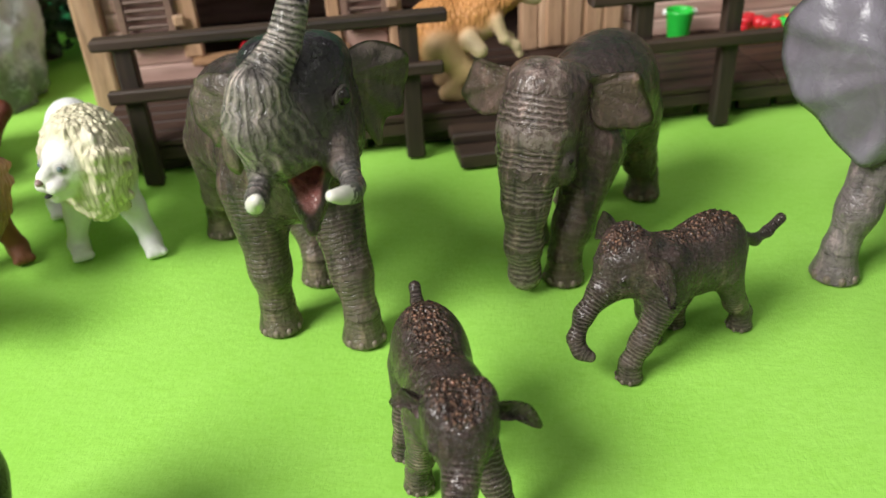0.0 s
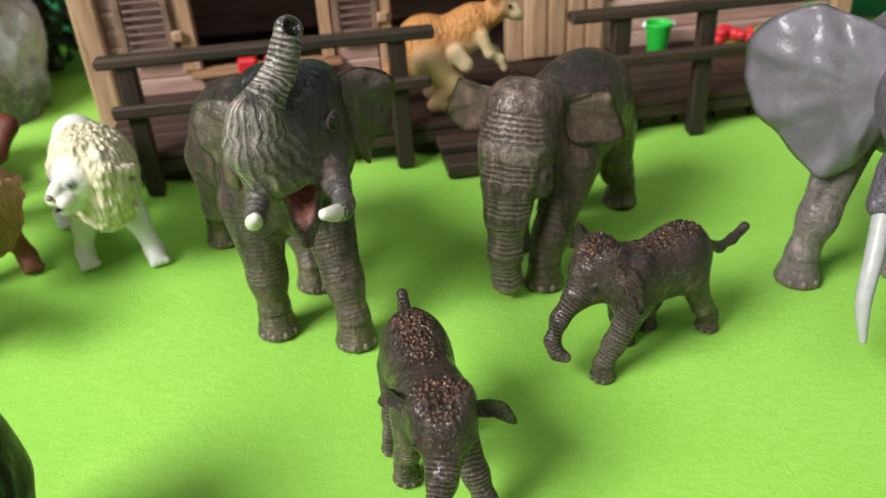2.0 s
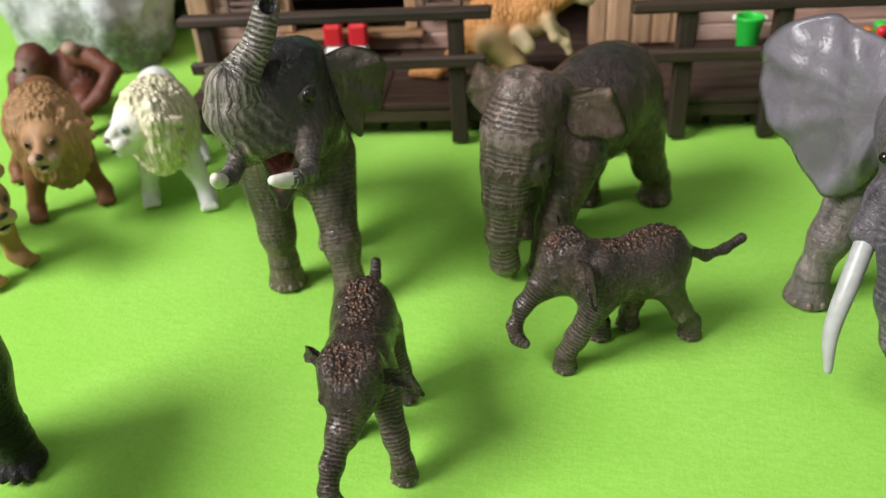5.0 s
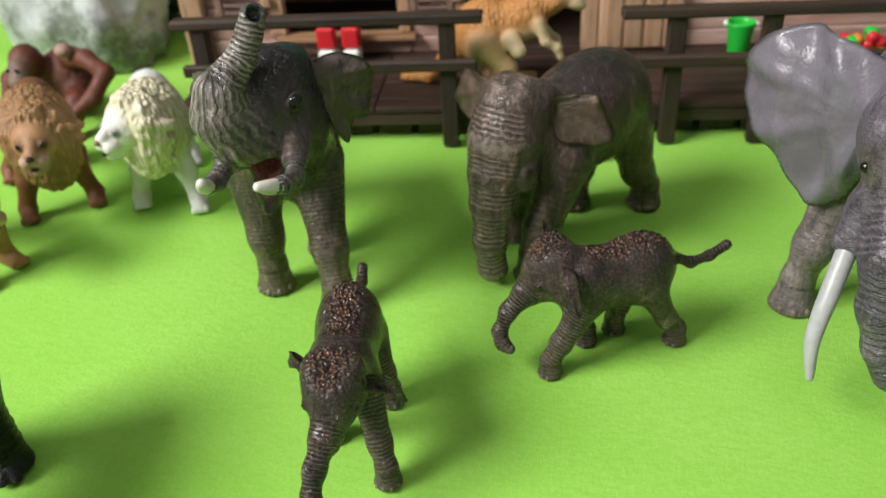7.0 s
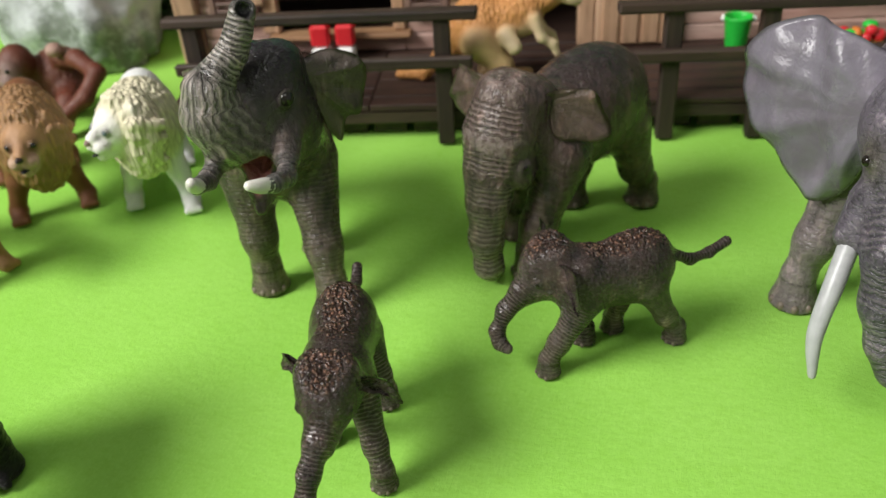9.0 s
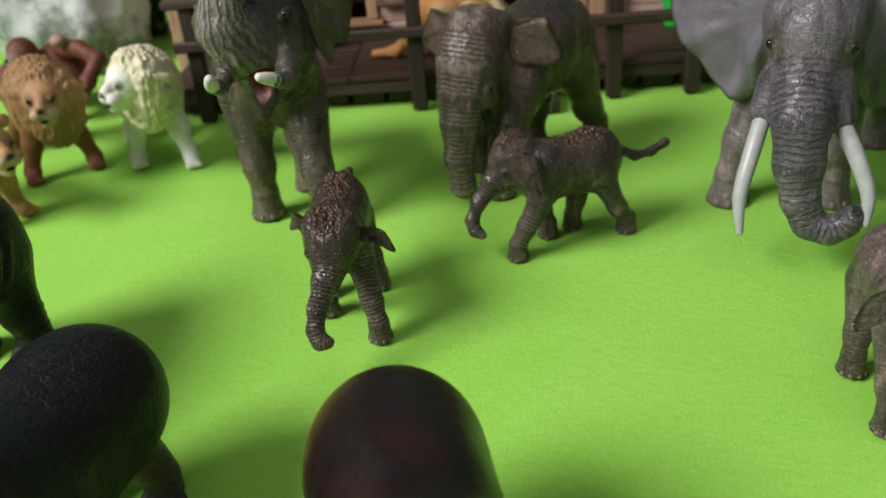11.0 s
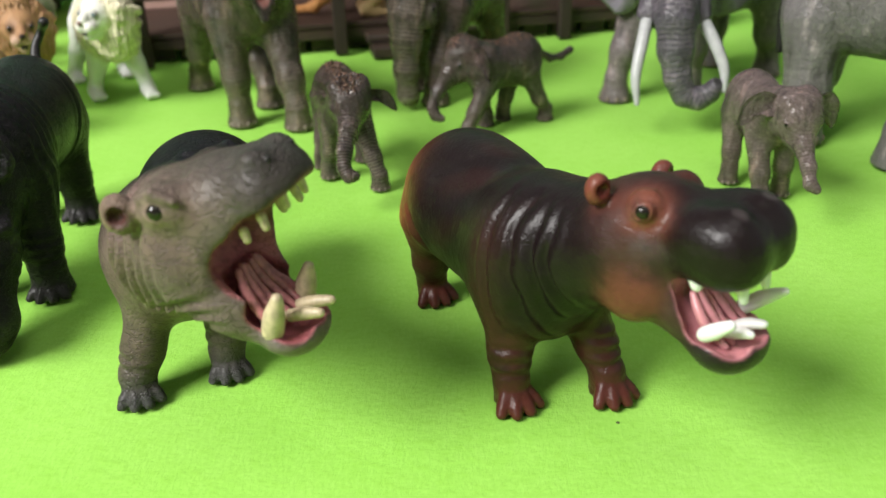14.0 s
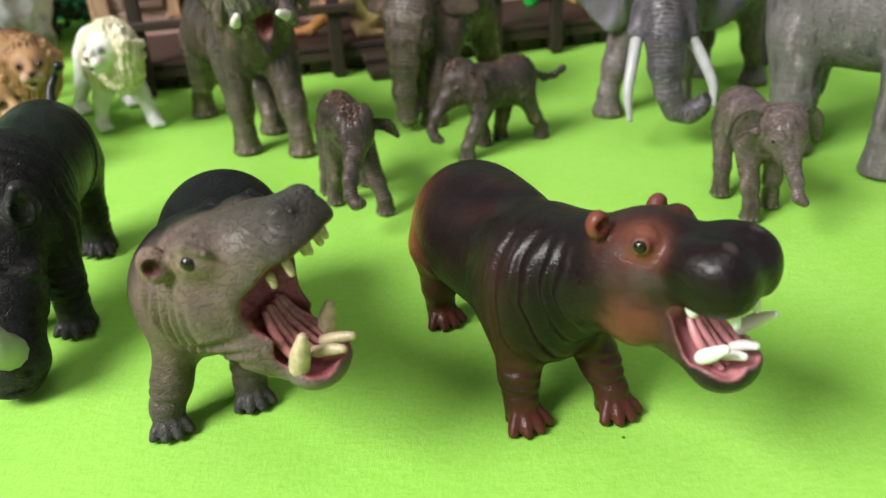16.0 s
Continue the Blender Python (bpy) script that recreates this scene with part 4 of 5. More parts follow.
def grey_hippo():
    SLATE, TAUPE, OLIVE = (0.006, 0.006, 0.0085), (0.17, 0.118, 0.103), (0.055, 0.046, 0.042)
    PINK = (0.4, 0.15, 0.15)
    p = frame_of(-39, 68, -72)
    g = Figure()
    g.ball(p(-4, 4, 38), (36, 19, 19), SLATE, -72, k=8)
    g.ball(p(-20, 9, 38), (20, 18.5, 19), SLATE, -72, k=8)
    g.ball(p(20, -1, 39), (20, 20, 19), TAUPE, -72, k=8)
    feet = [(-25, 46), (-47, 34), (-30, 98), (-50, 94)]
    legs(g, [p(22, 10, 30), p(24, -10, 30), p(-22, 12, 28), p(-22, -8, 28)], feet, 8.4, 5.0, 4.8, (0.11, 0.088, 0.066), 0.1, 3, 0, 0, (0.3, -0.95))
    for x, y in feet:
        toes(g, x, y, 7.0, -68, (0.05, 0.05, 0.052))
    g.limb([p(24, 0, 44, 18.5), (-20, 23, 56, 16.5), (-14, 15, 61, 15)], TAUPE, 8)
    h = frame_of(-12.2, 12, -17)
    # upper jaw, lifted; lower jaw, dropped
    g.limb([h(-1, 0, 64, 13), h(9, 0, 71, 10.6), h(16, 0, 75.6, 8.6)], (0.115, 0.09, 0.075), 6)
    g.ball(h(19, 0, 77), (7, 10.5, 7.6), OLIVE, -17, 40, k=5)
    g.limb([h(-1, 0, 57, 12.5), h(8, 0, 49, 9.8), h(17, 0, 43.5, 7.3)], (0.155, 0.115, 0.102), 6)
    g.ball(h(20, 0, 42.5), (7, 9.8, 6), (0.17, 0.135, 0.13), -17, -15, k=4)
    for l, r in ((0, 1.0), (5, 0.95), (-5, 0.95)):
        g.cut([h(7, l, 60, 4.6 * r), h(14, l * 1.2, 60.5, 8.4 * r), h(22, l * 1.4, 63, 11.5 * r), h(32, l * 1.4, 66, 15 * r)], PINK, 1.6)
    for l in (-4, 0, 4):
        g.cut([h(8, l, 53.5, 3.4), h(14, l * 1.2, 49, 4.4), h(22, l * 1.35, 47, 4.9)], (0.36, 0.11, 0.12), 1)
    for s in (1, -1):
        g.ball(h(-1.5, s * 10.5, 73.5), (6.5, 4.8, 5.4), (0.19, 0.135, 0.105), -17, k=3)
        g.eye(h(-1.0, s * 13.8, 74), np.array(h(0.3, s, 0.15)) - np.array(h(0, 0, 0)), 2.0, (0.2, 0.145, 0.12))
        g.limb([h(-5, s * 14, 76.2, 0.9), h(-1, s * 14.4, 78, 1.1), h(3.5, s * 13.8, 76.4, 0.9)], (0.24, 0.175, 0.14), 1)
        g.ball(h(-11.5, s * 13, 71.5), (4.4, 3.4, 4.6), (0.2, 0.14, 0.105), -27, k=1.6)
        g.cut([h(-10.2, s * 15.4, 72, 1.9), h(-8.6, s * 18, 72.6, 2.3)], (0.07, 0.03, 0.024), 0.8)
        g.ball(h(17.5, s * 5, 83.5), (3.0, 2.8, 2.2), OLIVE, -27, k=2)
        g.bead(h(20.5, s * 5, 84), 0.9, DARK, "nostril")
        g.tube([h(18, s * 7.4, 44.5, 2.6), h(19, s * 7.6, 49, 2.4), h(20, s * 7.4, 53, 1.4)], BONE)
        g.tube([h(20, s * 2.5, 46, 1.5), h(24, s * 2.6, 47.4, 1.5), h(27.5, s * 2.8, 48.2, 1.1)], BONE)
        g.tube([h(14.4, s * 7.6, 68.6, 1.1), h(15.2, s * 7.8, 66.8, 0.9)], BONE)
        g.tube([h(18.8, s * 7.2, 72.4, 1.1), h(19.8, s * 7.4, 70.2, 0.9)], BONE)
        g.tube([h(22.4, s * 4, 76, 1.0), h(23.2, s * 4, 74, 0.8)], BONE)
    for i, l in enumerate((-6.5, -3.6, -1, 2, 4.6, 7)):
        w = 0.5 * math.sin(2.1 * i)
        g.tube([h(9, l * 0.6, 56 + w, 0.9), h(11.5, l * 0.8, 51.5 + w, 1.25), h(15, l + w, 48 - w, 1.15), h(19, l * 1.02 - w, 45.2, 0.8)], MOUTH, name="mouth_fold")
    neck = [((-20 + i * 4.2, 22, 56), (1.0, -0.25, -0.12), (-34 + i * 3, 16, 52), (24, 24, 28), 0.8, 1.1) for i in range(-4, 2)]
    jowl = [((-14, 8, 50 - 4 * i), (-0.4, 0.2, 1), (-20, 4, 50 - 4 * i), (16, 20, 14), 0.9, 0.8) for i in range(3)]
    knees = [((x, y, z), (0, 0.1, 1), (x, y, z), (8, 8, 6), 0.8, 0.4) for x, y in feet[:2] for z in (11, 14)]
    g.build("toy_hippo", HIPPO_GREY, 0.7, "grey-brown toy hippopotamus with dark back and gaping mouth, yellowed teeth", "toy hippopotamus", "toy hippopotamuses", soft=2.0, folds=neck + jowl + knees,
            paint=lambda v, c: mixed(mixed(c, (0.055, 0.05, 0.045), (v[:, 2] - 73) / 10 * 0.75), SLATE, np.maximum(np.clip((v[:, 1] - 30) / 14, 0, 1) * np.clip((v[:, 2] - 26) / 14, 0, 1), np.clip((v[:, 1] - 15) / 9, 0, 1) * np.clip((v[:, 2] - 56) / 6, 0, 1))))


def brown_hippo():
    DARKB, RUST, RED_FOOT = (0.009, 0.005, 0.0056), (0.14, 0.045, 0.027), (0.085, 0.022, 0.015)
    PINK = (0.5, 0.2, 0.22)
    p = frame_of(53, 65, -62)
    g = Figure()
    g.ball(p(-2, 0, 38), (39, 18.5, 18), DARKB, -62, k=8)
    g.ball(p(-19, 2, 41), (19, 18.5, 19), DARKB, -62, k=8)
    g.ball(p(2, 3, 43), (24, 14, 16), DARKB, -62, -12, k=8)
    g.ball(p(23, 0, 39), (20, 18.5, 19.5), DARKB, -62, k=8)
    g.ball(p(29, 0, 30), (11, 14, 12), DARKB, -62, k=6)
    feet = [(83.5, 36), (57, 32), (60, 97), (33, 88)]
    legs(g, [p(26, 10, 32), p(24, -10, 32), p(-24, 10, 30), p(-24, -10, 32)], feet, 8.8, 5.0, 4.6, (0.045, 0.016, 0.011), 0, 3, 0, 0, (0.4, -0.9))
    for x, y in feet:
        toes(g, x, y, 7.6, -66, RED_FOOT)
    g.limb([p(28, 0, 46, 17), (81, 23, 53, 15)], DARKB, 8)
    h = frame_of(87, 17, -45)
    g.ball(h(0, 0, 59), (14, 13, 13), (0.05, 0.022, 0.019), -45, k=6)
    g.limb([h(1, 0, 62.5, 9.5), h(12, 0, 64, 8.6)], DARKB, 6)
    # square muzzle
    g.ball(h(19.5, 0, 65), (9, 10, 7.8), DARKB, -45, 0, k=2)
    for s in (1, -1):
        for f, z, r in ((16, 62.5, 5.4), (22.5, 62.3, 5.6), (16, 67.6, 4.6), (22, 67.4, 4.8)):
            g.ball(h(f, s * (11.6 - r), z), (r * 1.1, r, r), DARKB, -45, k=5)
    g.ball(h(2, 8.5, 50), (8, 5, 8), RUST, -45, k=3).ball(h(1.5, -9, 49.5), (7.5, 5.2, 8), RUST, -45, k=3)
    g.limb([h(3, 0, 51, 10), h(13, 0, 47, 8.6)], (0.075, 0.033, 0.026), 5).limb([h(13, 0, 47, 8.8), h(21, 0, 42, 7.4)], (0.022, 0.014, 0.015), 3)
    g.ball(h(22, 0, 41.5), (7.5, 10, 6.5), (0.02, 0.013, 0.016), -45, -10, k=4)
    for l in (-4.5, 0, 4.5):
        g.cut([h(13.5, l, 49.5, 3.4), h(19, l * 1.2, 46, 4.2), h(25, l * 1.25, 45.6, 4.2)], PINK, 1)
    for dl, r in ((0, 7.0), (5.5, 6.2), (-5.5, 6.2)):
        g.cut([h(13, dl, 54, r * 0.5), h(18, dl * 1.1, 51, r * 0.8), h(34, dl * 1.3, 52, r + 2)], PINK, 1.2)
    for s in (1, -1):
        lid = (0.17, 0.052, 0.032) if s < 0 else (0.07, 0.022, 0.016)
        off = 11.2 if s < 0 else 9
        g.ball(h(3, s * (off - 3), 69.3), (4.2, 3.8, 4.2), lid, -45, k=1.5)
        g.eye(h(4.2, s * off, 70 if s < 0 else 68), np.array(h(0.45, s, 0.1)) - np.array(h(0, 0, 0)), 1.7, lid)
        g.ball(h(-8 if s < 0 else -5.5, s * 10.8, 71 if s < 0 else 68.5), (2.8, 3.0, 3.8), (0.17, 0.05, 0.034), -45, k=1.2)
        g.cut([h(-5.8 if s < 0 else -3.3, s * 11.3, 71.5 if s < 0 else 69, 1.6), h(-2.5 if s < 0 else 0, s * 12.5, 72 if s < 0 else 69.5, 2)], (0.1, 0.02, 0.012), 0.7)
        g.ball(h(21, s * 5.5, 71.5), (3.4, 3, 2.2), DARKB, -45, k=2)
        g.cut([h(22.5, s * 6, 74.2, 0.8), h(24, s * 6.4, 74.4, 0.8)], (0.05, 0.04, 0.04), 0.5)
        g.tube([h(20, s * 7.6, 45, 1.8), h(22.5, s * 8.2, 47.3, 1.8), h(25.5, s * 8.2, 50, 1.2)] if s < 0 else [h(20, 7.6, 45, 1.7), h(24, 8.2, 49, 1.8), h(28.5, 8.2, 52.5, 0.9)], WHITE)
        g.tube([h(22.5, s * 2.4, 44, 1.3), h(25, s * 2.6, 45.4, 1.3), h(27.5, s * 2.8, 46.2, 1.0)], WHITE)
        g.tube([h(15.5, s * 7.4, 58.5, 1.8), h(16.4, s * 7.4, 55.6, 1.4)], WHITE)
        g.tube([h(25, s * 4.6, 57, 1.3), h(25.6, s * 4.6, 54.6, 1)], WHITE)
    for i, l in enumerate((-5.5, -2.6, 0.2, 3, 5.6)):
        w = 0.5 * math.sin(2.3 * i)
        g.tube([h(14, l * 0.7, 51 + w, 0.8), h(16.5, l * 0.9, 48 + w, 1.15), h(20, l + w, 44.8, 1.1), h(24, l - w, 42.8, 0.7)], MOUTH_PALE, name="mouth_fold")

    def paint(v, c):
        flank = np.exp(-(((v - np.array(p(-36, -13, 38))) / np.array((12, 13, 15))) ** 2).sum(-1) * 1.2)
        c = mixed(c, (0.36, 0.1, 0.04), flank * 1.5)
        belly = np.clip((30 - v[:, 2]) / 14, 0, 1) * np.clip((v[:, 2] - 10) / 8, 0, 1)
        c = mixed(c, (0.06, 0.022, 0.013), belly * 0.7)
        cheek = np.exp(-(((v - np.array(h(4, -12, 65))) / 6) ** 2).sum(-1)) + np.exp(-(((v - np.array(h(4, 12, 65))) / 6) ** 2).sum(-1))
        blotch = np.array([noise.noise(Vector(q * 0.16)) + 0.4 * noise.noise(Vector(q * 0.5)) for q in v])
        c = mixed(c, (0.085, 0.07, 0.075), cheek * np.clip(0.5 + blotch, 0, 1) * 0.8)
        c = mixed(c, DARKB, np.clip(blotch * 0.9 - 0.15, 0, 0.45) * (v[:, 2] > 12))
        shoulder = np.exp(-(((v - np.array(p(26, -18, 44))) / np.array((7, 7, 12))) ** 2).sum(-1))
        # Reddish sheen of the glossy back, put into the colour as faint patches.
        back_sheen = np.sin(v[:, 0] * 0.21 + v[:, 1] * 0.13) * np.sin(v[:, 2] * 0.17 + v[:, 1] * 0.23 + 1)
        c = mixed(c, (0.045, 0.014, 0.011), np.clip(back_sheen * 1.4, 0, 1) * (v[:, 1] > 30) * 0.25)
        return mixed(c, (0.07, 0.03, 0.024), shoulder * 0.5)

    neck = [(p(f, 0, 44), (0.5, -0.85, 0.12), p(f - 2, -12, 40), (24, 20, 26), 1.1, 0.95) for f in (28, 35, 41, 46)]
    knees = [((x, y, z), (0.1, 0.1, 1), (x, y, z), (8, 8, 6), 0.8, 0.45) for x, y in feet for z in (11, 14.5, 18)]
    rump = [(p(-14, -16, 30), (0.7, -0.3, 0.5), p(-14, -16, 30), (16, 16, 12), 1.1, 0.7)]
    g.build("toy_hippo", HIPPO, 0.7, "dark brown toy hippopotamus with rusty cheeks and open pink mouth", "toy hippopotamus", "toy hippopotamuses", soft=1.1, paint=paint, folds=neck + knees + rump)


rhino()
grey_hippo()
brown_hippo()


# ---- lions ----
def lion(base, yaw, feet, head, head_yaw, coat, face, mane, mat, label, maned=True, name="toy_lion", nose=(0.03, 0.015, 0.012), eye=EYE):
    p = frame_of(*base, yaw)
    g = Figure()
    g.ball(p(0, 0, 42), (27, 11, 12), coat, yaw, k=6)
    g.ball(p(-20, 0, 41), (12, 10.5, 12.5), coat, yaw, k=6)
    c, s = math.cos(radians(yaw)), math.sin(radians(yaw))
    for (hx, hy, hz), (x, y) in zip([p(20, 7, 36), p(20, -7, 36), p(-22, 7, 36), p(-22, -7, 36)], feet):
        g.limb([(hx, hy, hz, 7), ((hx + x) / 2, (hy + y) / 2, 19, 4.6), (x, y, 6, 3.9)], coat, 4)
        g.limb([(x, y, 4, 4.4), (x + 5 * c, y + 5 * s, 2.5, 4)], coat, 2)
        for i in (-1, 0, 1):
            g.ball((x + 8 * c - 2.6 * i * s, y + 8 * s + 2.6 * i * c, 2.2), 1.9, coat, k=0.8)
    h = frame_of(head[0], head[1], head_yaw)
    z = head[2]
    g.limb([p(20, 0, 46, 10), h(-4, 0, z, 8)], mane if maned else coat, 6)
    if maned:
        g.ball(h(-6, 0, z - 3), (11, 16, 18), mane, head_yaw, k=5)
        g.ball(p(18, 0, 42), (19, 17.5, 20.5), mane, yaw, k=6)
        g.ball(h(-6, 0, z - 15), (9, 11, 13), mane, head_yaw, k=6)
        for q in np.linspace(0, 2 * math.pi, 19):
            r = 13 + 2 * math.sin(5 * q)
            g.limb([h(1, r * 0.74 * math.cos(q), z - 1 + r * 0.82 * math.sin(q), 2.6), h(-1, r * 0.85 * math.cos(q), z - 2 + r * 0.95 * math.sin(q), 3.4), h(-10, r * 1.15 * math.cos(q), z - 6 + r * 1.25 * math.sin(q), 2)], mane, 1.5)
        for f, l, zz in ((26, 0, 58), (20, 6, 58), (14, -4, 56), (28, 8, 48), (26, -9, 48), (18, 12, 40), (18, -12, 40), (30, 3, 30), (30, -4, 34), (10, 9, 48), (10, -9, 48)):
            g.tuft(p(f, l, zz), 13, 0.8)
        for l in (-10, 0, 10):
            g.tuft(h(-8, l, z + 9), 11, 0.9).tuft(h(-6, l, z - 18), 11, 0.8).tuft(h(-9, l * 1.5, z - 4), 10, 0.9)
    pale = tuple(0.8 * v + 0.13 for v in face)
    g.ball(h(2.6, 0, z), (8, 9, 9.4), face, head_yaw, k=2)
    g.limb([h(7, 3.6, z + 3.4, 1.7), h(6, 6, z + 3, 1.3)], face, 1).limb([h(7, -3.6, z + 3.4, 1.7), h(6, -6, z + 3, 1.3)], face, 1)
    g.limb([h(8, 0, z + 2.5, 2.4), h(13.2, 0, z - 1.4, 2.8)], face, 1.6)
    g.limb([h(6, 0, z - 4, 4.8), h(10.5, 0, z - 5, 3.8)], pale, 2)
    for q in (1, -1):
        g.ball(h(11.4, q * 2.9, z - 5), (4, 3.4, 3.2), pale, head_yaw, k=1)
    g.limb([h(6, 0, z - 9, 3.8), h(10.6, 0, z - 9.8, 2.6)], pale, 1)
    g.bead(h(15.2, 0, z - 2.2), (1.5, 2.5, 1.5), plain("nose_paint", nose, 0.4), "nose")
    g.bead(h(13.2, 0, z - 8.2), (1.4, 2.8, 0.6), DARK, "lips")
    for q in (1, -1):
        g.eye(h(9.2, q * 4.8, z + 1.2), np.array(h(0.9, q * 0.5, 0)) - np.array(h(0, 0, 0)), 1.3, tuple(0.3 * v for v in face), eye)
        g.ball(h(-2, q * 9.5, z + 8), (2, 3.4, 3.4), face, head_yaw, k=1)
    g.limb([p(-31, 0, 44, 2.5), p(-37, 1, 30, 2), p(-40, 3, 14, 1.8)], coat, 3)
    g.ball(p(-40, 3, 11), (3, 3, 5), mane, yaw, k=1)
    g.build(name, mat, 0.8, label, name.replace("_", " "), "toy lions", soft=0.9, lumps=1.1 if maned else 0, strand=(0.62, 0.62, 0.1), furry=mane if maned else None)


lion((-170, 331), -55, [(-142, 314), (-172, 311), (-172, 357), (-199, 346)], (-150, 290, 53), -113, (0.78, 0.78, 0.76), (0.8, 0.78, 0.72), (0.7, 0.63, 0.45), PALE_FUR,
     "white toy lion with a pale cream mane", nose=(0.3, 0.2, 0.18), eye=plain("grey_blue_eye_paint", (0.12, 0.16, 0.17), 0.2))
lion((-222, 312), -48, [(-197, 308), (-219, 286), (-236, 345), (-258, 318)], (-187, 275, 50), -62, (0.2, 0.075, 0.03), (0.42, 0.23, 0.11), (0.3, 0.18, 0.09), FUR,
     "tawny toy lion with a thick brown mane")
lion((-222, 243), -10, [(-200, 250), (-201, 232), (-246, 254), (-248, 238)], (-187, 234, 42), -22, (0.42, 0.23, 0.09), (0.45, 0.26, 0.11), (0.2, 0.1, 0.05), FUR,
     "tawny toy lioness beside the lion", False, "toy_lioness")


def ape():
    RUSSET, FACE = (0.13, 0.03, 0.013), (0.22, 0.14, 0.12)
    g = Figure()
    g.ball((-278, 400, 20), (18, 16, 21), RUSSET, k=6)
    g.ball((-289, 382, 38), (9.5, 9.5, 10.5), RUSSET, k=5)
    g.ball((-288, 373.5, 35), (6.5, 5, 7.5), FACE, k=2)
    g.ball((-287, 369, 31), (5, 4, 4), FACE, k=2)
    g.limb([(-268, 394, 38, 6.5), (-252, 388, 40, 5), (-236, 382, 35, 4.6), (-240, 372, 24, 4.5), (-250, 362, 16, 4)], RUSSET, 3)
    g.limb([(-294, 392, 34, 6.5), (-304, 382, 26, 5.5), (-296, 366, 16, 4.5)], RUSSET, 3)
    g.limb([(-268, 394, 16, 9), (-256, 376, 18, 6), (-258, 366, 4, 5)], RUSSET, 4)
    g.limb([(-290, 392, 16, 9), (-296, 374, 16, 6), (-290, 364, 4, 5)], RUSSET, 4)
    g.ball((-262, 384, 46), (5, 5, 4), (0.4, 0.25, 0.2), k=1)
    for s in (1, -1):
        g.bead((-288 + s * 3, 369.3, 37.5), 1.2, EYE)
    for q in range(14):
        w = q * 2.4
        g.tuft((-278 + 16 * math.cos(w), 396 + 14 * math.sin(w), 12 + 3 * q), 12, 0.5)
    g.build("toy_orangutan", skin("ape_vinyl", 0.55, 0.2, 400, 0.4, (0.16, 0.035, 0.014)), 0.9, "reddish-brown toy orangutan sitting by a rock", "toy ape", lumps=1.2)


ape()


def kangaroo():
    m = skin("kangaroo_vinyl", 0.55, 0.1, 500, 0.3, (0.62, 0.3, 0.1), under=0.7, lock=(0.3, 600))
    FOX, CREAM = (0.55, 0.2, 0.045), (0.7, 0.55, 0.34)
    q = frame_of(-158, 375, 13.2)
    g = Figure()
    g.ball(q(138, 30, 52), (17, 12, 17), FOX, 13, 30, k=5)
    g.ball(q(157, 30, 60), (15, 10, 10), FOX, 13, 25, k=5)
    g.limb([q(165, 30, 64, 8), q(173, 30, 66, 5.5), q(177, 30, 69.5, 5)], FOX, 4)
    g.limb([q(177, 30, 70, 5.5), q(185, 30, 66, 3.6), q(188, 30, 64, 2.8)], CREAM, 3)
    g.ball(q(160, 30, 53), (11, 8, 7), CREAM, 13, 20, k=4)
    for s in (1, -1):
        g.limb([q(166, 30 + 7 * s, 58, 3.6), q(170, 30 + 8 * s, 48, 2.6), q(176, 30 + 7 * s, 44, 2.2), q(178, 30 + 7 * s, 39, 2)], CREAM, 2)
        g.limb([q(138, 30 + 9 * s, 46, 10), q(150, 30 + 11 * s, 35, 5), q(140, 30 + 11 * s, 24, 3.4), q(146, 30 + 11 * s, 22.5, 2.6), q(164, 30 + 11 * s, 22, 2.4)], (0.6, 0.4, 0.2), 4)
        g.limb([q(174, 30 + 4 * s, 73, 2.4), q(171, 30 + 6 * s, 81, 2), q(170, 30 + 6 * s, 84, 1)], FOX, 1.5)
        g.bead(q(182, 30 + 4.3 * s, 70), 1.2, EYE)
    g.limb([q(126, 30, 46, 7), q(116, 32, 34, 4.5), q(106, 36, 25, 3.2), q(92, 40, 23, 2.4)], FOX, 4)
    g.limb([q(152, 20, 50, 5), q(156, 14, 46, 4)], CREAM, 2)
    g.stand = 20
    g.build("toy_kangaroo", m, 0.8, "orange-tan toy kangaroo with cream belly on the porch", "toy kangaroo", lumps=0.5, furry=FOX)


kangaroo()


